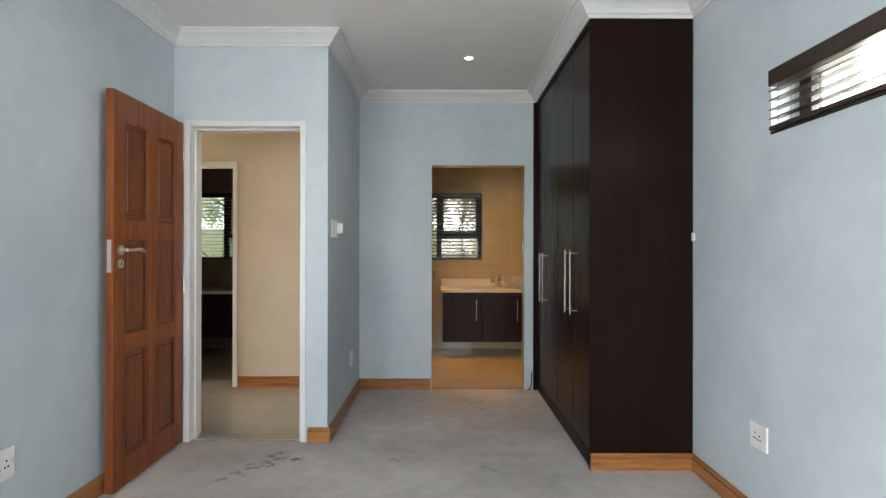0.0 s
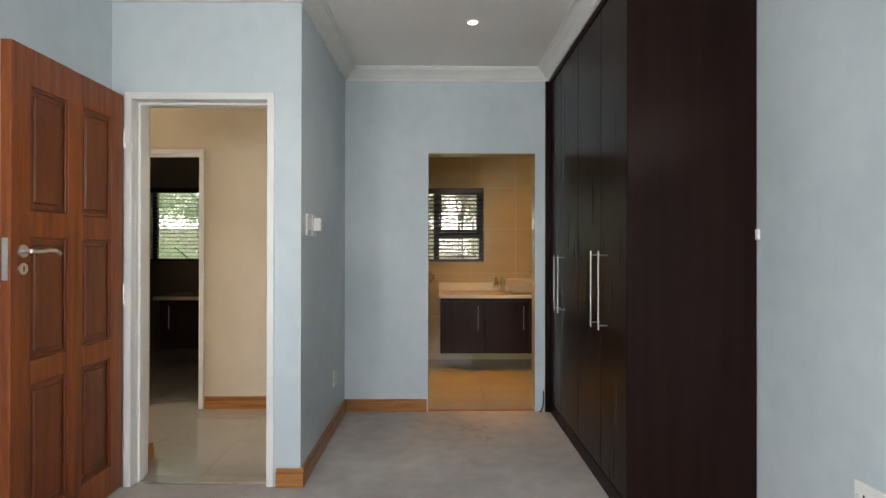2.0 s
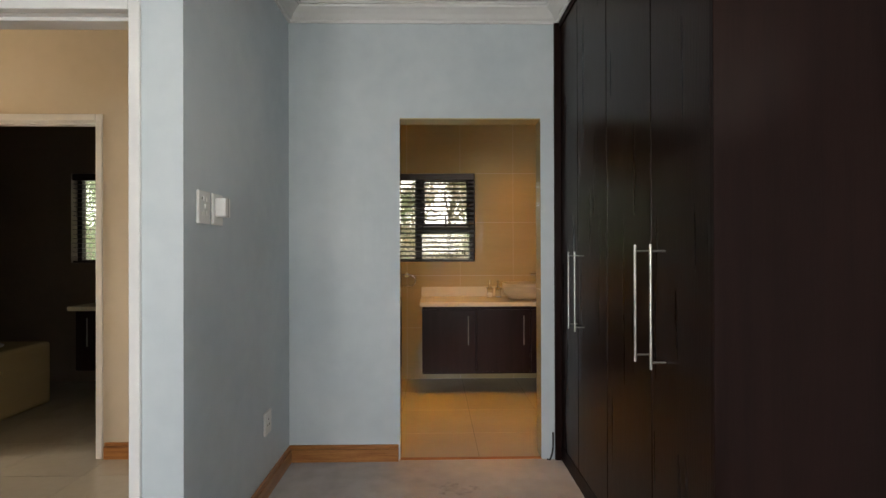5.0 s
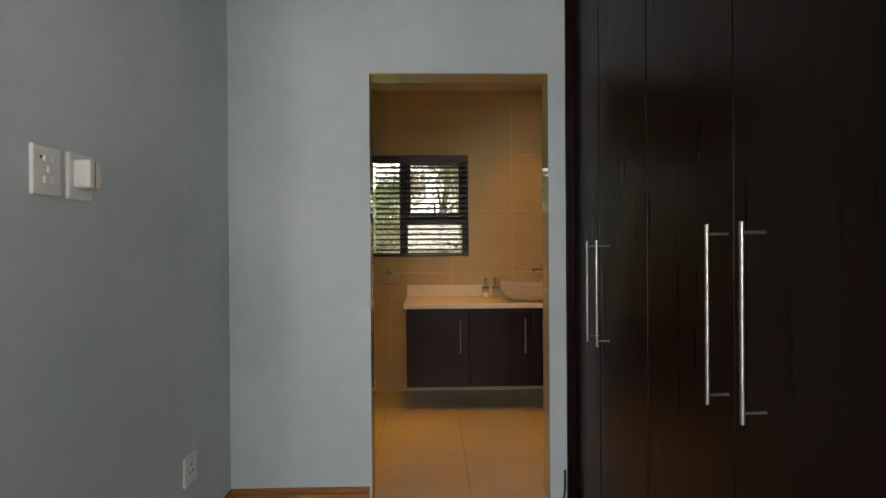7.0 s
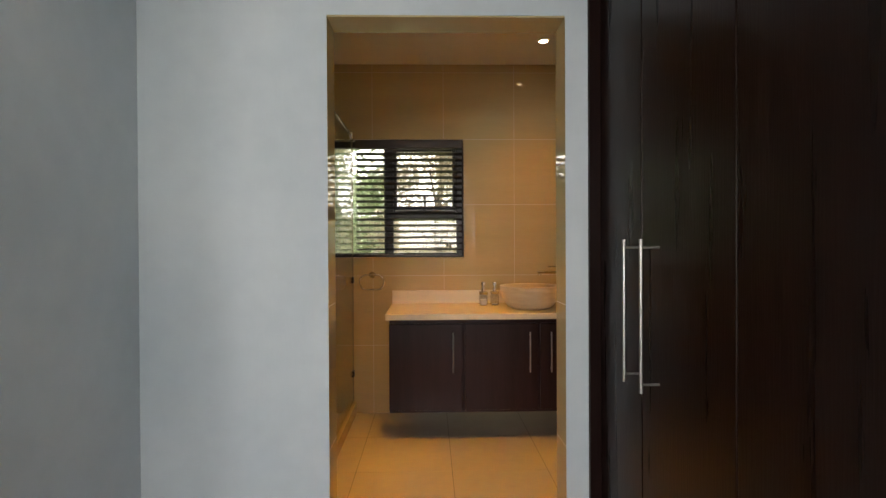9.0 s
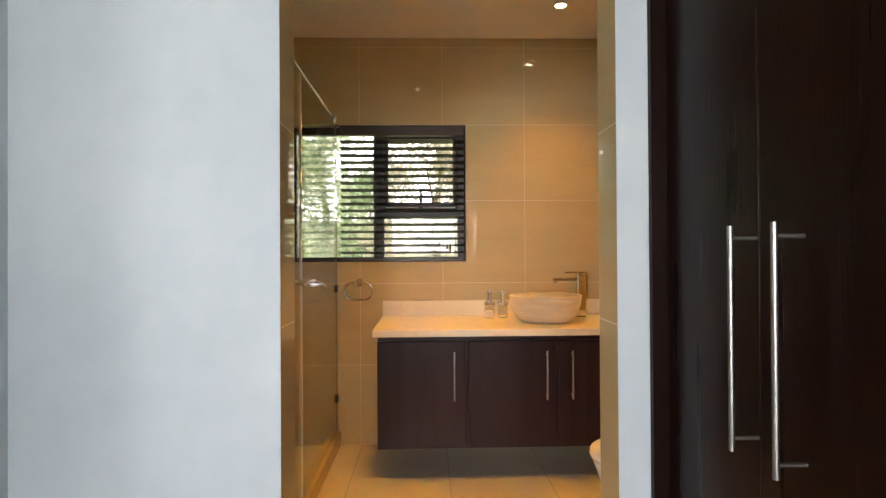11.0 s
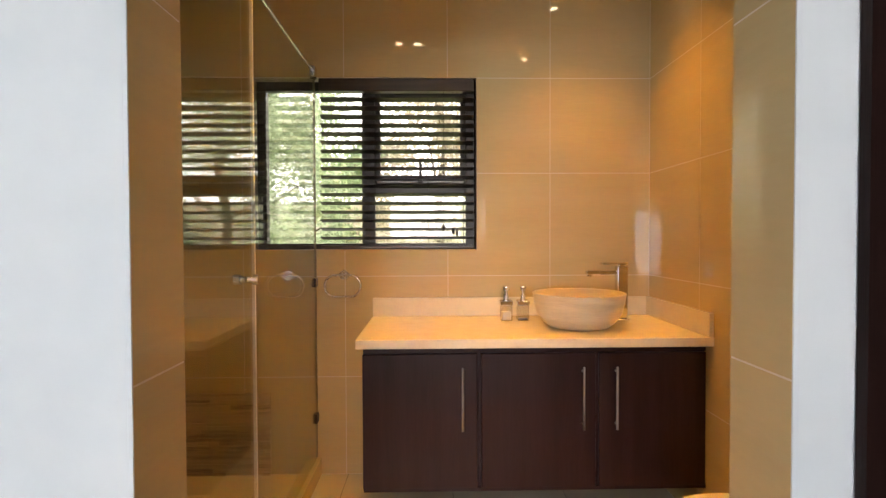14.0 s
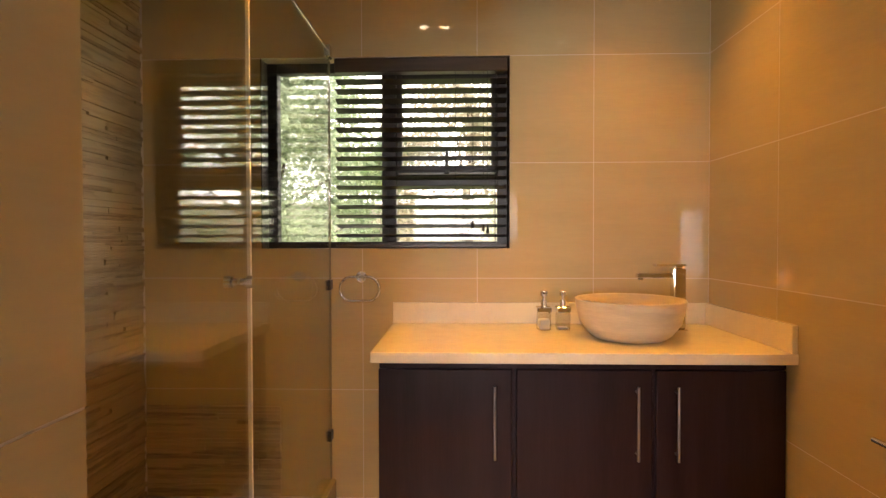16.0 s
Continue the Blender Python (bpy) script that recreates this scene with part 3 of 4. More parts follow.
def slat_blind(a0, a1, z0, z1, at, axis, pitch, tilt, label, head=0.062, cords=(0.2, 0.8), tassels=()):
    """A timber venetian blind along x (at y = at) or y (at x = at)."""
    mid = (a0 + a1) / 2
    loc = (mid, at, z1) if axis == "x" else (at, mid, z1)
    b = thing("venetian_blind", loc, label, "blind")
    half = (a1 - a0) / 2

    def put(name, bm, mat, lab=""):
        if axis == "y":
            bmesh.ops.rotate(bm, verts=bm.verts, cent=(0, 0, 0), matrix=Matrix.Rotation(radians(90), 3, "Z"))
        return part(name, bm, mat, b, lab)

    put("valance", solid(-half, half, -0.03, 0.026, -head, 0, bevel=0.004), BLIND_WOOD, "dark timber valance")
    put("bottom_rail", solid(-half + 0.004, half - 0.004, -0.025, 0.025, z0 - z1, z0 - z1 + 0.018, bevel=0.003), BLIND_WOOD)
    count = int((z1 - z0 - head - 0.02) / pitch)
    first = None
    for k in range(count):
        z = z0 - z1 + 0.022 + pitch * (k + 0.75)
        if first is None:
            bm = solid(-half + 0.004, half - 0.004, -0.025, 0.025, -0.0016, 0.0016)
            bmesh.ops.rotate(bm, verts=bm.verts, cent=(0, 0, 0), matrix=Matrix.Rotation(radians(tilt), 3, "X"))
            first = put("slat", bm, BLIND_WOOD)
            first.location = (0, 0, z)
        else:
            s = first.copy()
            scene.collection.objects.link(s)
            s.location = (random.uniform(-0.001, 0.001), 0, z + random.uniform(-0.001, 0.001))
            s.rotation_euler = (radians(random.uniform(-1.2, 1.2)), 0, 0) if axis == "x" else (0, radians(random.uniform(-1.2, 1.2)), 0)
    for c in cords:
        x = -half + 2 * half * c
        bm = bmesh.new()
        for y in (-0.027, 0.027):
            rod(bm, (x, y, -head), (x, y, z0 - z1 + 0.01), 0.0012, 6)
        put("ladder_cord", bm, BLACK)
    for c, low in tassels:
        x = -half + 2 * half * c
        bm = rod(bmesh.new(), (x, -0.034, -head), (x, -0.034, low), 0.001, 6)
        cord = put("pull_cord", bm, BLACK)
        bm = rod(bmesh.new(), (x, -0.034, low - 0.035), (x, -0.034, low), 0.008, 12, 0.004)
        t = part("tassel", bm, BLACK, cord)
    return b


casement("window_1", WINDOW[0], WINDOW[1], WINDOW[2], WINDOW[3], WINWALL + 0.075, "dark bronze framed bathroom window onto trees")
slat_blind(-0.115, 0.655, 1.123, 1.966, WINWALL + 0.034, "x", 0.0432, -13, "dark timber blind half open over the bathroom window", cords=(0.3, 0.70, 0.93), tassels=((0.80, -0.72), (0.86, -0.735), (0.885, -0.745)))
reveal = bmesh.new()
for q in ((WINDOW[0] - 0.004, WINDOW[0], WINDOW[2], WINDOW[3]), (WINDOW[1], WINDOW[1] + 0.004, WINDOW[2], WINDOW[3])):
    box(reveal, q[0], q[1], WINWALL - 0.001, WINWALL + 0.2, q[2], q[3])
structure("window_reveal", reveal, FRAME_DARK, "dark painted reveal beside the window", "window reveal")
casement("window_2", -3.17, -2.07, 1.12, 1.967, WINWALL + 0.09, "dark framed window of the far bathroom")
slat_blind(-3.165, -2.075, 1.123, 1.966, WINWALL + 0.035, "x", 0.0432, -4, "dark timber blind with open slats in the far bathroom", cords=(0.12, 0.5, 0.9))

# rear bedroom windows behind the walk: an added wide one over two low ones
for name, x0, x1, z0, z1 in (("window_4", -1.25, 1.17, 1.03, 2.2), ("window_6", -0.27, 0.19, 0.25, 0.95), ("window_7", 0.75, 1.17, 0.25, 0.95)):
    rear = thing(name, ((x0 + x1) / 2, REAR - 0.03, z0), "dark framed unseen rear bedroom window", "window", kind="structure")
    bm = bmesh.new()
    for q in ((x0, x0 + 0.03, z0, z1), (x1 - 0.03, x1, z0, z1), (x0 + 0.03, x1 - 0.03, z0, z0 + 0.03), (x0 + 0.03, x1 - 0.03, z1 - 0.03, z1)):
        box(bm, q[0], q[1], REAR - 0.04, REAR - 0.005, q[2], q[3], bevel=0.003)
    held("window_frame", bm, FRAME_DARK, rear)

# added side window, there to let fill light onto the right wall
w5 = thing("window_5", (LEFT - 0.1, -0.3, 0.3), "dark frame of an unseen side window added for daylight", "window", kind="structure")
bm = bmesh.new()
for q in ((-0.95, -0.90, 0.3, 1.75), (0.30, 0.35, 0.3, 1.75), (-0.90, 0.30, 0.3, 0.35), (-0.90, 0.30, 1.70, 1.75)):
    box(bm, LEFT - 0.10, LEFT - 0.05, q[0], q[1], q[2], q[3], bevel=0.003)
held("window_frame", bm, FRAME_DARK, w5)

# high slot window
w3 = thing("window_3", (RIGHT + 0.14, 2.13, 1.745), "dark framed high slot window", "window", kind="structure")
bm = bmesh.new()
for q in ((1.4, 1.45, 1.745, 2.022), (2.79, 2.865, 1.745, 2.022), (1.45, 2.79, 1.745, 1.782), (1.45, 2.79, 1.985, 2.022)):
    box(bm, RIGHT + 0.12, RIGHT + 0.17, q[0], q[1], q[2], q[3], bevel=0.003)
held("window_frame", bm, FRAME_DARK, w3)
pane = held("pane", solid(RIGHT + 0.143, RIGHT + 0.148, 1.45, 2.79, 1.782, 1.985), PANE, w3)
pane.visible_shadow = False
held("window_sill", solid(RIGHT - 0.006, RIGHT + 0.12, 1.402, 2.863, 1.7455, 1.757, bevel=0.002), FRAME_DARK, w3, "dark timber sill board")
slat_blind(1.405, 2.862, 1.760, 2.021, RIGHT + 0.008, "y", 0.040, -6, "dark timber blind with open slats in the high window", head=0.07, cords=(0.1, 0.5, 0.95))

# ---- bedroom: wardrobe ----
ward = thing("wardrobe", (1.29, 4.47, 0), "tall espresso-brown fitted wardrobe with four doors", "wardrobe")
TOP = CEIL - 0.09
bm = bmesh.new()
box(bm, WF, RIGHT - 0.004, WEND, WEND + 0.02, 0.0, CEIL - 0.002, bevel=0.0015)
box(bm, WF + 0.03, RIGHT - 0.006, WEND + 0.02, BACK - 0.004, 0.0, CEIL - 0.004)
held("carcass", bm, DARK_WOOD, ward)
held("plinth", solid(WF + 0.012, WF + 0.03, WEND + 0.02, BACK - 0.004, 0.0, 0.085), DARK_WOOD, ward)
held("filler_strip", solid(0.974, WF + 0.03, BACK - 0.022, BACK - 0.0045, 0.0, TOP - 0.002), DARK_WOOD, ward)
held("top_rail", solid(WF + 0.004, WF + 0.03, WEND + 0.02, BACK - 0.004, TOP - 0.03, CEIL - 0.003), DARK_WOOD, ward)
joints = [WEND + 0.022, 4.0, 4.465, 4.92, BACK - 0.024]
for k in range(4):
    door = held("door", solid(WF + 0.012, WF + 0.0295, joints[k] + 0.002, joints[k + 1] - 0.002, 0.09, TOP - 0.034, bevel=0.003, seg=2), DOOR_VENEER, ward)
    y = (3.890, 4.022, 4.808, 4.927)[k]
    low, high = ((0.842, 1.245), (0.822, 1.22))[k // 2]
    h = bmesh.new()
    x = WF - 0.036
    rod(h, (x, y, low), (x, y, high), 0.0052, 14)
    for z in (low + 0.022, high - 0.022):
        rod(h, (x, y, z), (WF + 0.014, y, z), 0.0038, 12)
    held("handle", h, BAR_STEEL, door, "long brushed steel bar handle", smooth=40)


# ---- bedroom: sockets, switches and small things ----
def wall_plate(name, x, y, z, w, h, side, label, kind):
    """A white electrical plate on a wall of constant x, facing side (+1 or -1)."""
    p = thing(name, (x, y, z), label, kind)
    a, b = sorted((0, side * 0.011))
    part("plate", solid(a, b, -w / 2, w / 2, -h / 2, h / 2, bevel=0.004, seg=2), PLASTIC, p)
    return p


def slots(p, side, places, size=(0.004, 0.009)):
    for y, z in places:
        a, b = sorted((side * 0.0105, side * 0.0118))
        part("slot", solid(a, b, y - size[0], y + size[0], z - size[1] / 2, z + size[1] / 2), BLACK, p)


def rocker(p, side, y, z, w=0.012, h=0.02):
    a, b = sorted((side * 0.010, side * 0.0155))
    part("rocker", solid(a, b, y - w / 2, y + w / 2, z - h / 2, z + h / 2, bevel=0.002), PLASTIC, p, "white rocker switch")


def holes(p, side, places, r=0.0045):
    for y, z in places:
        part("pin_hole", rod(bmesh.new(), (side * 0.0104, y, z), (side * 0.0118, y, z), r, 12), BLACK, p)


s = wall_plate("wall_socket", RIGHT, 2.945, 0.41, 0.125, 0.115, -1, "white double wall socket low on blue-grey plaster", "socket")
holes(s, -1, [(0.02, 0.012), (0.028, -0.012), (0.012, -0.012), (-0.012, 0.004), (-0.02, -0.014), (-0.004, -0.014)])
rocker(s, -1, 0.045, 0.0)
s = wall_plate("wall_socket", LEFT, 2.66, 0.39, 0.125, 0.125, 1, "white double wall socket low beside the open door", "socket")
holes(s, 1, [(0.02, 0.012), (0.028, -0.012), (0.012, -0.012), (-0.022, 0.008), (-0.03, -0.014), (-0.014, -0.014)])
rocker(s, 1, 0.05, 0.01)
s = wall_plate("wall_socket", PASSAGE, 4.88, 0.365, 0.10, 0.115, 1, "white wall socket above the passage skirting", "socket")
holes(s, 1, [(0.0, 0.016), (-0.012, -0.012), (0.012, -0.012)])
rocker(s, 1, 0.03, 0.02)
s = wall_plate("switch_plate", PASSAGE, 4.142, 1.387, 0.095, 0.12, 1, "white switch plate with five small toggles", "light switch")
for y, z in ((-0.012, 0.030), (0.014, 0.030), (0.0, 0.004), (-0.012, -0.022), (0.014, -0.022)):
    rocker(s, 1, y, z, 0.008, 0.016)
slots(s, 1, [(-0.022, 0.031)], (0.003, 0.008))
s = wall_plate("socket_plate", PASSAGE, 4.262, 1.387, 0.095, 0.12, 1, "white wall plate with a plugged-in white device", "socket")
bm = solid(0.010, 0.052, -0.030, 0.020, -0.030, 0.044, bevel=0.006, seg=2)
unit = part("plug_unit", bm, PLASTIC, s, "thick white plug-in unit")
part("seam", solid(0.0515, 0.0528, -0.008, -0.006, -0.028, 0.042), BLACK, unit)
part("dial", rod(bmesh.new(), (0.010, 0.034, 0.0), (0.034, 0.034, 0.0), 0.016, 20), PLASTIC, s, "grey-white round dial", smooth=40)
part("slot", solid(0.0105, 0.0118, 0.026, 0.040, 0.034, 0.040), BLACK, s)

tagged(part("wall_clip", solid(RIGHT - 0.014, RIGHT - 0.001, WEND - 0.022, WEND - 0.001, 1.295, 1.345, bevel=0.003), PLASTIC), "small white plastic clip beside the wardrobe edge", "clip")
bm = pipe(bmesh.new(), [(0.962, BACK - 0.012, 0.16), (0.962, BACK - 0.012, 0.08), (0.955, BACK - 0.02, 0.04), (0.94, BACK - 0.03, 0.008), (0.925, BACK - 0.02, 0.006)], 0.005)
tagged(part("cable", bm, BLACK, smooth=50), "thin black cable hanging beside the wardrobe", "cable")


def downlight(x, y, z, bulb, r, label):
    d = thing("downlight", (x, y, z), label, "ceiling light", "recessed downlights")
    bm = lathe(bmesh.new(), [(r + 0.012, 0.0), (r + 0.012, -0.004), (r + 0.002, -0.006), (r, -0.003), (r, 0.0)], (0, 0, 0), 28)
    part("trim_ring", bm, CORNICE, d, smooth=40)
    part("bulb", lathe(bmesh.new(), [(r - 0.002, -0.0005), (r - 0.002, -0.003), (r * 0.5, -0.0046), (0.002, -0.005)], (0, 0, 0), 24), bulb, d, "glowing lamp face", smooth=40)
    return d


downlight(0.356, 4.44, CEIL, COOL_BULB, 0.030, "small lit recessed downlight in the bedroom ceiling")
for x, y, z, watts in DOWNLIGHTS:
    downlight(x, y, z, BULB, 0.028, "small warm recessed downlight in the bathroom ceiling")


def stain(cx, cy, r, mat, label, seed, z=0.0012):
    """A ragged flat blot on the carpet."""
    rng = random.Random(seed)
    bm = bmesh.new()
    ph = [rng.uniform(0, 6.28) for _ in range(4)]
    k = 28
    rim = []
    for i in range(k):
        a = 2 * math.pi * i / k
        q = r * (1 + 0.22 * math.sin(2 * a + ph[0]) + 0.2 * math.sin(3 * a + ph[1]) + 0.15 * math.sin(5 * a + ph[2]) + rng.uniform(-0.08, 0.08))
        rim.append(bm.verts.new((cx + q * math.cos(a), cy + 0.8 * q * math.sin(a), z)))
    bm.faces.new(rim)
    return tagged(part("carpet_stain", bm, mat), label, "stain", "stains on the carpet", "structure")


for i, (x, y, r) in enumerate(((-0.93, 3.60, 0.05), (-0.86, 3.64, 0.055), (-0.97, 3.51, 0.045), (-0.80, 3.72, 0.055), (-0.70, 3.70, 0.05), (-0.85, 3.79, 0.05), (-1.02, 3.42, 0.04))):
    stain(x, y, r, STAIN, "dark ragged stain on the grey carpet", 10 + i, 0.0012 + 0.0006 * i)
for i, (x, y, r) in enumerate(((0.45, 3.59, 0.05), (0.37, 4.92, 0.10), (0.46, 4.70, 0.06), (-0.1, 3.72, 0.06))):
    stain(x, y, r, FAINT_STAIN, "faint brown stain on the grey carpet", 40 + i, 0.0010 + 0.0006 * i)

# ---- main bathroom: vanity ----
van = thing("vanity_cabinet", (0.85, 6.98, 0.18), "wall-hung espresso-brown vanity cabinet with three doors", "vanity cabinet")
VF = 6.70
held("carcass", solid(0.168, BX1 - 0.002, VF + 0.022, WINWALL - 0.002, 0.177, 0.752), VANITY_WOOD, van)
held("top_rail", solid(0.168, BX1 - 0.002, VF + 0.012, VF + 0.022, 0.725, 0.752), VANITY_WOOD, van)
held("bottom_rail", solid(0.168, BX1 - 0.002, VF + 0.006, VF + 0.022, 0.176, 0.19), VANITY_WOOD, van)
for (a, b), hx in zip(((0.166, 0.617), (0.632, 1.085), (1.098, BX1 - 0.006)), (0.558, 1.031, 1.162)):
    d = held("door", solid(a, b, VF, VF + 0.021, 0.190, 0.722, bevel=0.004, seg=2), VANITY_WOOD, van)
    h = bmesh.new()
    rod(h, (hx, VF - 0.024, 0.425), (hx, VF - 0.024, 0.672), 0.005, 12)
    for z in (0.445, 0.652):
        rod(h, (hx, VF - 0.024, z), (hx, VF + 0.002, z), 0.004, 10)
    held("handle", h, BAR_STEEL, d, "slim steel bar handle", smooth=40)
top = thing("stone_worktop", (0.84, 6.95, 0.755), "cream stone vanity top with upstands", "worktop")
held("slab", solid(0.147, BX1 - 0.001, 6.648, WINWALL - 0.001, 0.7535, 0.79, bevel=0.003, seg=2), COUNTER, top)
held("upstand", solid(0.147, BX1 - 0.021, WINWALL - 0.02, WINWALL - 0.0015, 0.79, 0.882, bevel=0.002), COUNTER, top)
held("upstand", solid(BX1 - 0.02, BX1 - 0.0015, 6.652, WINWALL - 0.0015, 0.79, 0.882, bevel=0.002), COUNTER, top)

basin = thing("vessel_basin", (1.075, 6.915, 0.79), "round veined stone basin standing on the vanity top", "basin")
outer = [(0.085, 0.0), (0.125, 0.004), (0.150, 0.022), (0.180, 0.062), (0.191, 0.105), (0.197, 0.142), (0.198, 0.147), (0.193, 0.150), (0.186, 0.147), (0.180, 0.125), (0.165, 0.072), (0.125, 0.034), (0.05, 0.024), (0.02, 0.023)]
part("bowl", lathe(bmesh.new(), outer, (0, 0, 0), 56), BASIN_STONE, basin, smooth=35)
part("waste", lathe(bmesh.new(), [(0.03, 0.024), (0.03, 0.029), (0.008, 0.031)], (0, 0, 0), 24), CHROME, basin, "chrome basin waste", smooth=40)

tap = thing("basin_mixer", (1.325, 7.09, 0.79), "tall square chrome basin mixer", "tap")
part("base", solid(-0.032, 0.032, -0.03, 0.03, 0, 0.008, bevel=0.003), CHROME, tap)
part("body", solid(-0.025, 0.025, -0.022, 0.022, 0.008, 0.252, bevel=0.005, seg=2), CHROME, tap)
bm = bmesh.new()
box(bm, -0.165, -0.02, -0.017, 0.017, 0.214, 0.232, bevel=0.003)
rod(bm, (-0.150, 0, 0.204), (-0.150, 0, 0.216), 0.010, 16)
part("spout", bm, CHROME, tap)
bm = solid(-0.095, 0.026, -0.02, 0.02, 0.260, 0.269, bevel=0.002)
box(bm, -0.012, 0.012, -0.012, 0.012, 0.250, 0.262)
part("lever", bm, CHROME, tap)


def dispenser(x, y, liquid, level, label):
    d = thing("soap_dispenser", (x, y, 0.79), label, "soap dispenser", "pair of dispensers by the basin")
    part("bottle", solid(-0.027, 0.027, -0.024, 0.024, 0.0, 0.072, bevel=0.006, seg=2), BOTTLE, d, "clear square bottle")
    part("contents", solid(-0.022, 0.022, -0.019, 0.019, 0.004, level, bevel=0.004), liquid, d)
    part("collar", solid(-0.029, 0.029, -0.026, 0.026, 0.073, 0.096, bevel=0.004), CHROME, d, "chrome shoulder")
    bm = rod(bmesh.new(), (0, 0, 0.096), (0, 0, 0.122), 0.013, 20)
    rod(bm, (0, 0, 0.122), (0, 0, 0.140), 0.007, 14)
    part("neck", bm, CHROME, d, smooth=40)
    bm = rod(bmesh.new(), (0, 0, 0.140), (0, 0, 0.160), 0.0145, 20)
    box(bm, -0.006, 0.006, -0.045, 0.0, 0.148, 0.158, bevel=0.002)
    part("pump_head", bm, CHROME, d)


dispenser(0.785, 7.09, SOAP, 0.045, "clear soap dispenser with chrome pump and cream soap")
dispenser(0.864, 7.095, BLUE_SOAP, 0.012, "clear soap dispenser with chrome pump, nearly empty")

ring = thing("towel_ring", (0.006, WINWALL, 0.945), "oblong chrome towel ring on the tiled wall", "towel ring")
bm = bmesh.new()
pts = []
for k in range(33):
    a = 2 * math.pi * k / 32
    cx = 0.034 if math.cos(a) > 0 else -0.034
    pts.append((cx + 0.053 * math.cos(a), -0.052, 0.053 * math.sin(a)))
part("ring", pipe(bm, pts, 0.006, 10), CHROME, ring, smooth=60)
bm = rod(bmesh.new(), (0, -0.0005, 0.05), (0, -0.008, 0.05), 0.024, 24)
rod(bm, (0, -0.008, 0.05), (0, -0.056, 0.052), 0.009, 14)
part("bracket", bm, CHROME, ring, smooth=40)

# ---- main bathroom: shower screen ----
GX = -0.135
kerb = tagged(part("shower_kerb", solid(GX - 0.045, GX + 0.022, BATHSIDE, WINWALL - 0.001, -0.005, 0.085, bevel=0.003), TILE), "low beige tiled kerb under the shower glass", "kerb", kind="structure")
screen = thing("shower_screen", (GX, 6.4, 0.086), "frameless clear glass shower screen with a hinged door", "shower screen")
fixed = held("fixed_pane", solid(GX - 0.004, GX + 0.004, 6.362, WINWALL - 0.003, 0.088, 1.982), SHOWER_GLASS, screen, "clear fixed glass panel")
doorp = held("door_pane", solid(GX - 0.004, GX + 0.004, BATHSIDE + 0.012, 6.354, 0.098, 1.978), SHOWER_GLASS, screen, "clear hinged glass door")
fixed.visible_shadow = doorp.visible_shadow = False
held("glass_edge", solid(GX - 0.0046, GX + 0.0046, WINWALL - 0.0085, WINWALL - 0.0032, 0.088, 1.982), GLASS_EDGE, fixed, "dark green glass edge")
# the seam's bright highlight is put into the seal's pale colour
held("edge_seal", solid(GX - 0.005, GX + 0.005, 6.3545, 6.3615, 0.1, 1.978), PLASTIC, screen, "edge seal, pale for the highlight on the glass edges")
bm = bmesh.new()
rod(bm, (GX, BATHSIDE, 1.992), (GX, WINWALL, 1.992), 0.0055, 12)
held("stabiliser_bar", bm, CHROME, screen, "thin chrome bar along the glass top", smooth=40)
bm = solid(GX - 0.014, GX + 0.014, WINWALL - 0.05, WINWALL - 0.0005, 1.955, 2.012, bevel=0.004)
held("wall_bracket", bm, CHROME, screen)
for side in (1, -1):
    bm = rod(bmesh.new(), (GX + side * 0.004, 6.295, 1.05), (GX + side * 0.020, 6.295, 1.05), 0.010, 20)
    rod(bm, (GX + side * 0.020, 6.295, 1.05), (GX + side * 0.038, 6.295, 1.05), 0.017, 24)
    held("knob", bm, CHROME, doorp, "round chrome door knob", smooth=40)
# chrome clamps, their dark reflection put into the colour
for z in (0.29, 0.96):
    held("wall_clamp", solid(GX - 0.011, GX + 0.011, WINWALL - 0.045, WINWALL - 0.0005, z - 0.022, z + 0.022, bevel=0.002), FRAME_DARK, screen)
for z in (0.35, 1.70):
    held("hinge", solid(GX - 0.012, GX + 0.012, BATHSIDE, BATHSIDE + 0.05, z - 0.045, z + 0.045, bevel=0.003), CHROME, screen)

# ---- main bathroom: toilet and paper holder ----
loo = thing("toilet", (1.575, 5.98, 0), "white ceramic toilet against the tiled side wall", "toilet")
bm = lathe(bmesh.new(), [(0.11, 0.0), (0.115, 0.06), (0.12, 0.2), (0.16, 0.32), (0.178, 0.385), (0.17, 0.392)], (-0.30, 0, 0), 36, (1.28, 1.0))
part("pan", bm, CERAMIC, loo, smooth=35)
bm = lathe(bmesh.new(), [(0.15, 0.394), (0.183, 0.396), (0.187, 0.408), (0.184, 0.424), (0.165, 0.432), (0.05, 0.436)], (-0.30, 0, 0), 40, (1.28, 1.0))
part("lid", bm, CERAMIC, loo, "closed white lid", smooth=35)
hook = thing("paper_holder", (BX1, 6.19, 0.655), "chrome toilet paper arm on the tiled wall", "paper holder")
bm = rod(bmesh.new(), (-0.0005, 0, 0), (-0.008, 0, 0), 0.022, 20)
pipe(bm, [(-0.004, 0, 0), (-0.05, 0.0, 0.0), (-0.052, 0.085, 0.002)], 0.007, 10)
part("arm", bm, CHROME, hook, smooth=40)

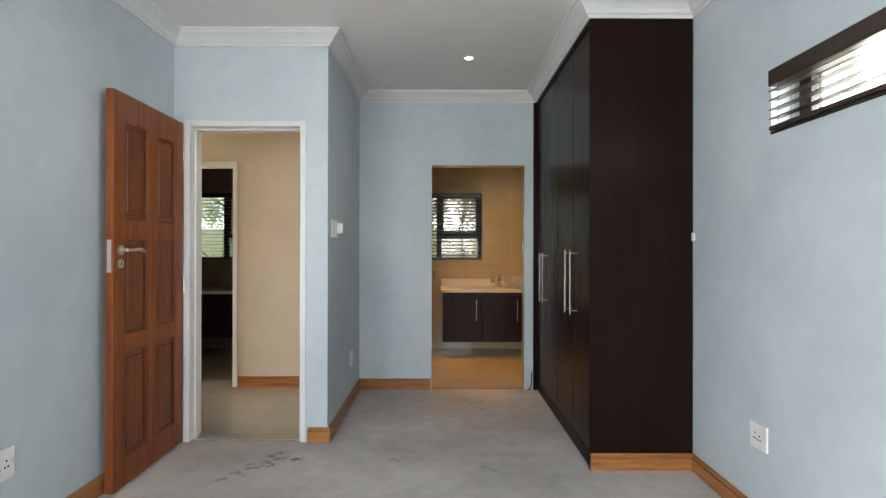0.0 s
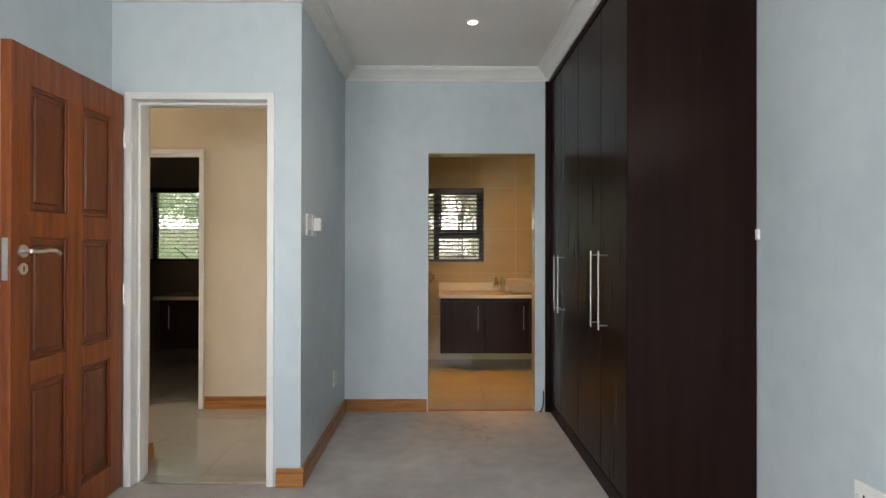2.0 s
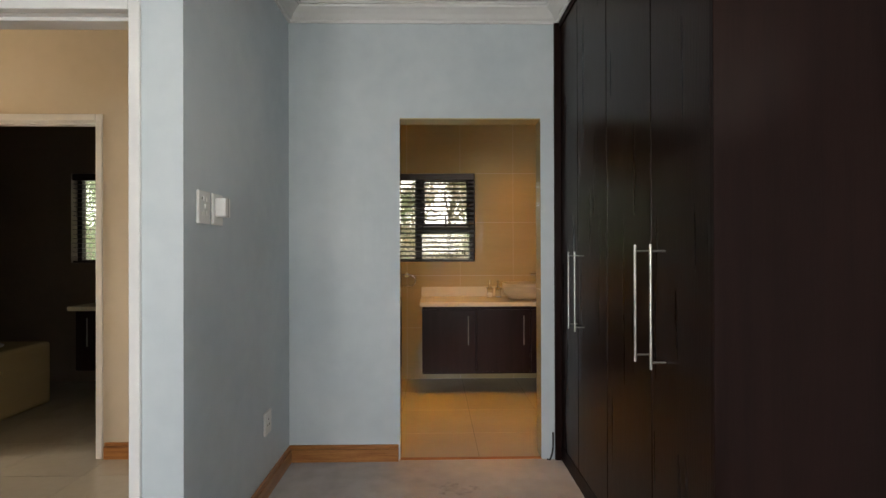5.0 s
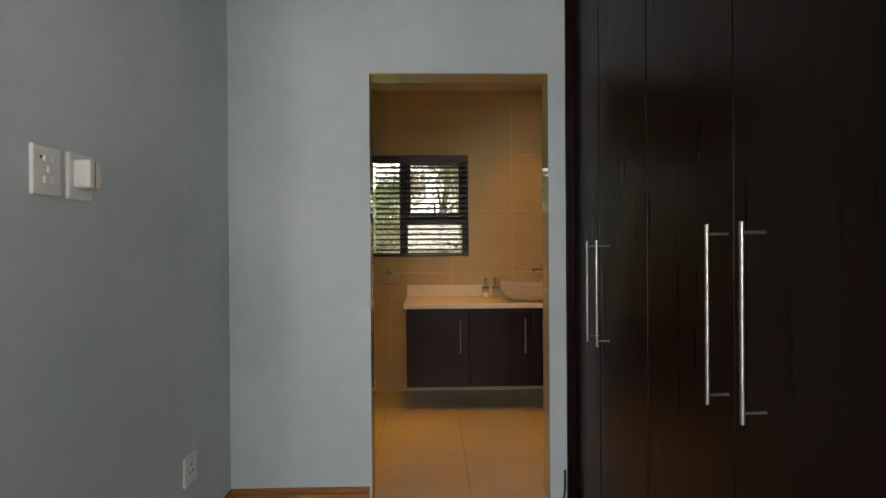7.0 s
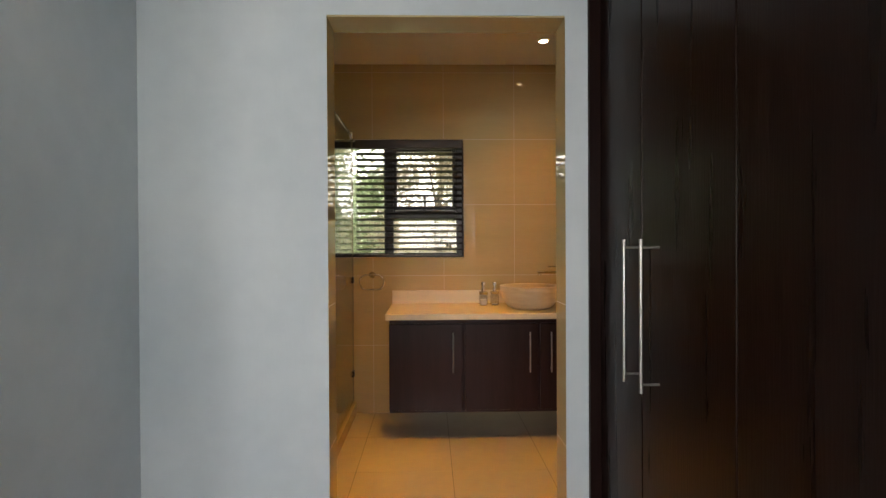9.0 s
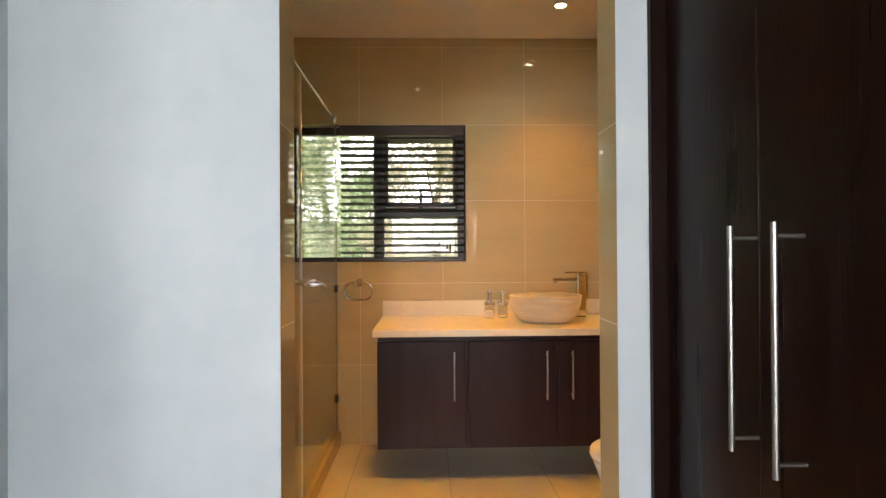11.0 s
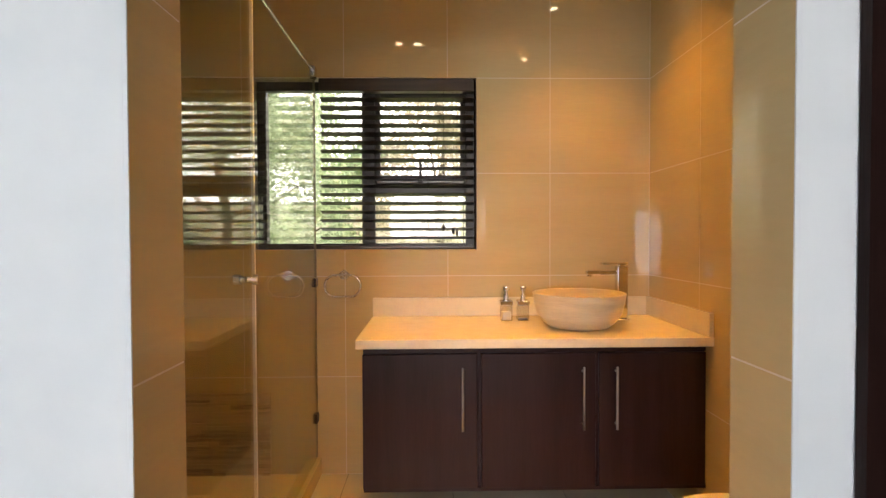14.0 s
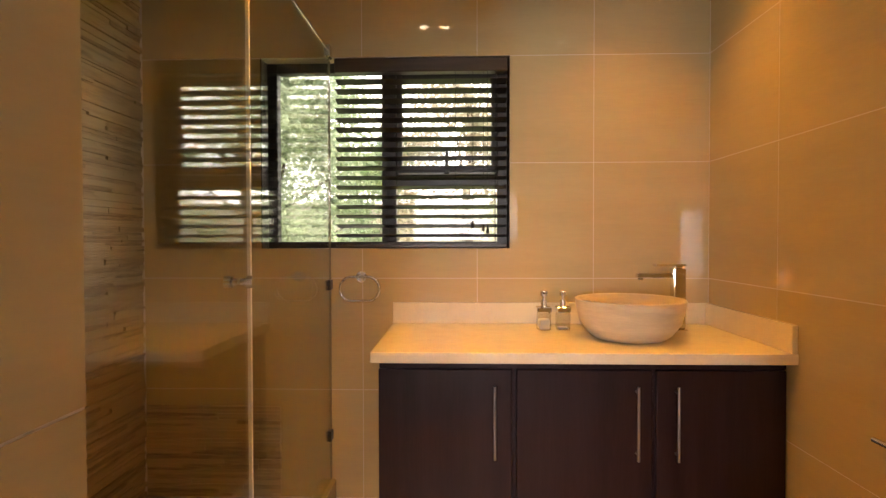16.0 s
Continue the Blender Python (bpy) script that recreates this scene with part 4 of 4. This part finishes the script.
# ---- far bathroom ----
v2 = thing("wall_vanity", (-2.35, 6.98, 0.22), "dark wall-hung vanity in the dim far bathroom", "vanity cabinet")
held("body", solid(-2.75, -1.76, 6.72, WINWALL - 0.002, 0.22, 0.73, bevel=0.003), VANITY_WOOD, v2)
for a, b, hx in ((-2.748, -2.61, -2.64), (-2.606, -2.19, -2.24), (-2.186, -1.765, -2.13)):
    d = held("door", solid(a, b, 6.70, 6.7195, 0.225, 0.725, bevel=0.003), VANITY_WOOD, v2)
    held("handle", rod(bmesh.new(), (hx, 6.68, 0.43), (hx, 6.68, 0.67), 0.005), STEEL, d)
tagged(part("stone_worktop", solid(-2.80, -1.745, 6.67, WINWALL - 0.002, 0.7305, 0.767, bevel=0.003), COUNTER), "cream stone top on the far vanity", "worktop")
tub = thing("bathtub", (-3.2, 6.2, 0), "built-in beige tiled bathtub in the dim far bathroom", "bathtub")
bm = solid(-4.49, -2.86, 5.72, 6.58, 0.0, 0.50, bevel=0.03, seg=3)
held("surround", bm, TILE, tub)
bm = lathe(bmesh.new(), [(0.30, 0.502), (0.42, 0.503), (0.43, 0.515), (0.42, 0.525), (0.36, 0.523), (0.33, 0.510), (0.02, 0.507)], (0, 0, 0), 40, (1.72, 0.92))
bmesh.ops.translate(bm, verts=bm.verts, vec=(-0.5, -0.05, 0))
part("rim", bm, CERAMIC, tub, "white bath rim", smooth=40)

# ---- outdoors ----
structure("ground", solid(-400, 400, -400, 400, -0.6, -0.25), GRASS, "sunlit lawn round the house", "ground")
# added slabs whose own glow gives the sky's brightness and backlights the trees
structure("backdrop", solid(-40, 40, 17.0, 17.2, -0.3, 14), SKY_GLOW, "glowing white slab standing in for overexposed sky beyond the garden", "backdrop")
structure("backdrop_side", solid(9.0, 9.2, -14, 14, -0.3, 9), SKY_GLOW, "glowing white slab standing in for overexposed sky beside the house", "backdrop")
structure("garden_wall", solid(-30, 30, 13.5, 13.75, -0.25, 1.75), GARDEN_WALL, "low painted garden wall behind the trees", "wall")


def tree(x, y, h, rx, rz, leaves, mat, seed, label, low=0.4):
    """A tapered trunk, some limbs, and a crown of many folded leaves gathered in clumps."""
    rng = random.Random(seed)
    t = thing("tree", (x, y, -0.25), label, "tree", "trees outside the windows")
    bm = bmesh.new()
    prev, r = Vector((0, 0, 0)), 0.09
    for k in range(6):
        nxt = prev + Vector((rng.uniform(-0.1, 0.1), rng.uniform(-0.1, 0.1), h * 0.15))
        rod(bm, prev, nxt, r, 8, r * 0.84)
        for _ in range(2):
            a = rng.uniform(0, 6.28)
            tip = nxt + Vector((math.cos(a) * rx * 0.7, math.sin(a) * rx * 0.7, h * 0.13))
            rod(bm, nxt, tip, r * 0.38, 6, 0.008)
        prev, r = nxt, r * 0.84
    part("trunk", bm, BARK, t)
    clumps = []
    for _ in range(70):
        a, q, w = rng.uniform(0, 6.28), math.sqrt(rng.random()), rng.uniform(-1, 1)
        s = math.sqrt(max(0.05, 1 - w * w))
        clumps.append((q * s * rx * math.cos(a), q * s * rx * math.sin(a), low + rz + w * rz, rng.uniform(0.13, 0.34)))
    verts, faces = [], []
    for _ in range(leaves):
        cx, cy, cz, cr = rng.choice(clumps)
        p = Vector((cx + rng.gauss(0, cr * 0.6), cy + rng.gauss(0, cr * 0.6), cz + rng.gauss(0, cr * 0.5)))
        d = Vector((rng.gauss(0, 1), rng.gauss(0, 1), rng.gauss(-0.4, 0.6))).normalized()
        side = d.cross(Vector((rng.gauss(0, 1), rng.gauss(0, 1), rng.gauss(0, 1)))).normalized()
        L, Wd = rng.uniform(0.035, 0.075), rng.uniform(0.008, 0.016)
        up = d.cross(side) * Wd * 0.4
        i = len(verts)
        verts += [p, p + d * L * 0.45 + side * Wd + up, p + d * L, p + d * L * 0.45 - side * Wd + up]
        faces += [(i, i + 1, i + 2), (i, i + 2, i + 3)]
    me = bpy.data.meshes.new("crown")
    me.from_pydata([tuple(v) for v in verts], [], faces)
    me.materials.append(mat)
    crown = new("crown", me)
    crown.parent = t
    tagged(crown, "loose crown of small leaves", kind="stuff")
    return t


tree(-0.95, 9.3, 3.6, 0.85, 1.55, 42000, LEAF, 1, "leafy green tree close outside the bathroom window")
tree(-1.35, 10.3, 3.6, 0.95, 1.6, 34000, LEAF, 7, "dense sunlit green tree behind another tree")
tree(0.35, 10.2, 3.2, 0.8, 1.3, 16000, DRY_LEAF, 2, "thin olive-leaved tree outside the bathroom window")
tree(1.6, 10.6, 3.6, 0.9, 1.5, 14000, LEAF, 3, "green garden tree beyond the bathroom window")
tree(-2.3, 10.4, 3.6, 0.9, 1.5, 14000, LEAF, 4, "green garden tree near the far bathroom")
tree(-3.7, 9.8, 3.6, 0.95, 1.55, 18000, LEAF, 5, "dense green tree outside the far bathroom")
tree(-5.2, 10.3, 3.6, 1.0, 1.5, 14000, LEAF, 6, "green garden tree beside the lawn")

# ---- tiles and cladding strips, last ----
BLOCKS = {}


def block(dx, dy, dz, mat, name):
    key = (round(dx, 4), round(dy, 4), round(dz, 4), mat.name)
    if key not in BLOCKS:
        BLOCKS[key] = mesh_of(name, solid(-dx / 2, dx / 2, -dy / 2, dy / 2, -dz / 2, dz / 2), mat)
    return BLOCKS[key]


def lay(name, parent, x0, x1, y0, y1, z0, z1, mat):
    ob = new(name, block(x1 - x0, y1 - y0, z1 - z0, mat, name))
    ob.location = ((x0 + x1) / 2, (y0 + y1) / 2, (z0 + z1) / 2)
    ob.parent = parent
    return ob


GAP = 0.0016


def tile_field(parent, us, vs, place, mat, hole=None):
    """Tiles between the grid lines us and vs; place(u0, u1, v0, v1) gives a box. A hole cuts tiles round an opening."""
    for u0, u1 in zip(us, us[1:]):
        for v0, v1 in zip(vs, vs[1:]):
            a, b, c, d = u0 + GAP, u1 - GAP, v0 + GAP, v1 - GAP
            cells = [(a, b, c, d)]
            if hole and hole[0] < b and hole[1] > a and hole[2] < d and hole[3] > c:
                cells = []
                lo, hi = max(a, hole[0]), min(b, hole[1])
                if a < hole[0]:
                    cells.append((a, hole[0], c, d))
                if b > hole[1]:
                    cells.append((hole[1], b, c, d))
                if c < hole[2]:
                    cells.append((lo, hi, c, hole[2]))
                if d > hole[3]:
                    cells.append((lo, hi, hole[3], d))
            for q in cells:
                if q[1] - q[0] > 0.004 and q[3] - q[2] > 0.004:
                    lay("tile", parent, *place(*q), mat)


ZS = [0.0, 0.488, 0.988, 1.497, 1.9665, 2.446, BCEIL]
tile_field(wall_window, [BX0, -0.490, 0.010, 0.520, 1.030, BX1], ZS, lambda a, b, c, d: (a, b, WINWALL, WINWALL + 0.0085, c, d), TILE, WINDOW)
tile_field(wall_bath_right, [BATHSIDE + 0.002, 5.77, 6.27, 6.77, WINWALL], ZS, lambda a, b, c, d: (BX1, BX1 + 0.0085, a, b, c, d), TILE)
tile_field(wall_front, [BX0, -0.47, BATHDOOR[0]], ZS, lambda a, b, c, d: (a, b, BATHSIDE - 0.008, BATHSIDE, c, d), TILE)
tile_field(wall_front, [BATHDOOR[1], 1.30, BX1], ZS, lambda a, b, c, d: (a, b, BATHSIDE - 0.008, BATHSIDE, c, d), TILE)
tile_field(wall_front, [BATHDOOR[0], 0.50, BATHDOOR[1]], [BATHDOOR[3], 2.446, BCEIL], lambda a, b, c, d: (a, b, BATHSIDE - 0.008, BATHSIDE, c, d), TILE)
# tiled reveal of the doorway
J0, J1 = BACK + 0.003, BATHSIDE
for za, zb in zip((0.0, 0.494, 0.994, 1.497), (0.494, 0.994, 1.497, 2.003)):
    lay("tile", wall_front, BATHDOOR[0] - 0.002, BATHDOOR[0] + 0.006, J0, J1, za + GAP, zb - GAP, TILE)
    lay("tile", wall_front, BATHDOOR[1] - 0.006, BATHDOOR[1] + 0.002, J0, J1, za + GAP, zb - GAP, TILE)
lay("tile", wall_front, BATHDOOR[0] + 0.007, BATHDOOR[1] - 0.007, J0, J1, 1.999, 2.007, TILE)
# floors
tile_field(bath_floor, [BX0, -0.49, 0.02, 0.533, 1.045, BX1], [BACK + 0.031, 5.755, 6.268, 6.78, WINWALL], lambda a, b, c, d: (a, b, c, d, -0.0055, 0.0004), FLOOR_TILE)
hx = [-4.6, -4.16, -3.66, -3.16, -2.66, -2.16, -1.66, -1.16, PASSAGE - 0.145]
tile_field(hall_floor, hx, [DOORWALL + 0.034, 4.13, 4.63, 5.13, 5.63, 6.13, 6.63, WINWALL], lambda a, b, c, d: (a, b, c, d, -0.0055, 0.0), HALL_TILE)

# stacked strips on the shower's end wall and low on the window wall
rng = random.Random(77)
strips = []
z = 0.004
while z < 2.49:
    hgt = rng.choice((0.011, 0.014, 0.017, 0.021))
    y = BATHSIDE + 0.004
    while y < WINWALL - 0.012:
        L = rng.uniform(0.18, 0.55)
        y1 = min(y + L, WINWALL - 0.010)
        strips.append((BX0 - 0.019, BX0 - 0.004 + rng.choice((0.0, 0.003, 0.006, 0.011)), y, y1 - 0.001, z, min(z + hgt, 2.497)))
        y = y1
    z += hgt + 0.001
low_strips = []
z = 0.004
while z < 0.40:
    hgt = rng.choice((0.011, 0.014, 0.017, 0.021))
    x = BX0 + 0.012
    while x < -0.37:
        x1 = min(x + rng.uniform(0.15, 0.5), -0.36)
        low_strips.append((x, x1 - 0.001, WINWALL - 0.012 - rng.choice((0.0, 0.003, 0.006, 0.011)), WINWALL - 0.0005, z, z + hgt))
        x = x1
    z += hgt + 0.001
near = [s for s in strips if 0.62 < s[4] < 1.42 and s[3] > 5.9][:230]
rest = [s for s in strips if s not in set(near)]
for s in near:
    lay("stone_strip", wall_shower, *s, BAMBOO)
verts, faces = [], []
for s in rest + low_strips:
    i = len(verts)
    verts += [(s[a], s[2 + b], s[4 + c]) for a in (0, 1) for b in (0, 1) for c in (0, 1)]
    faces += [tuple(i + k for k in q) for q in ((0, 1, 3, 2), (4, 6, 7, 5), (0, 4, 5, 1), (2, 3, 7, 6), (0, 2, 6, 4), (1, 5, 7, 3))]
me = bpy.data.meshes.new("stone_strips")
me.from_pydata(verts, [], faces)
me.materials.append(BAMBOO_REST)
ob = new("stone_strips", me)
ob.parent = wall_shower
tagged(ob, "stacked brown stone strips", kind="stuff")
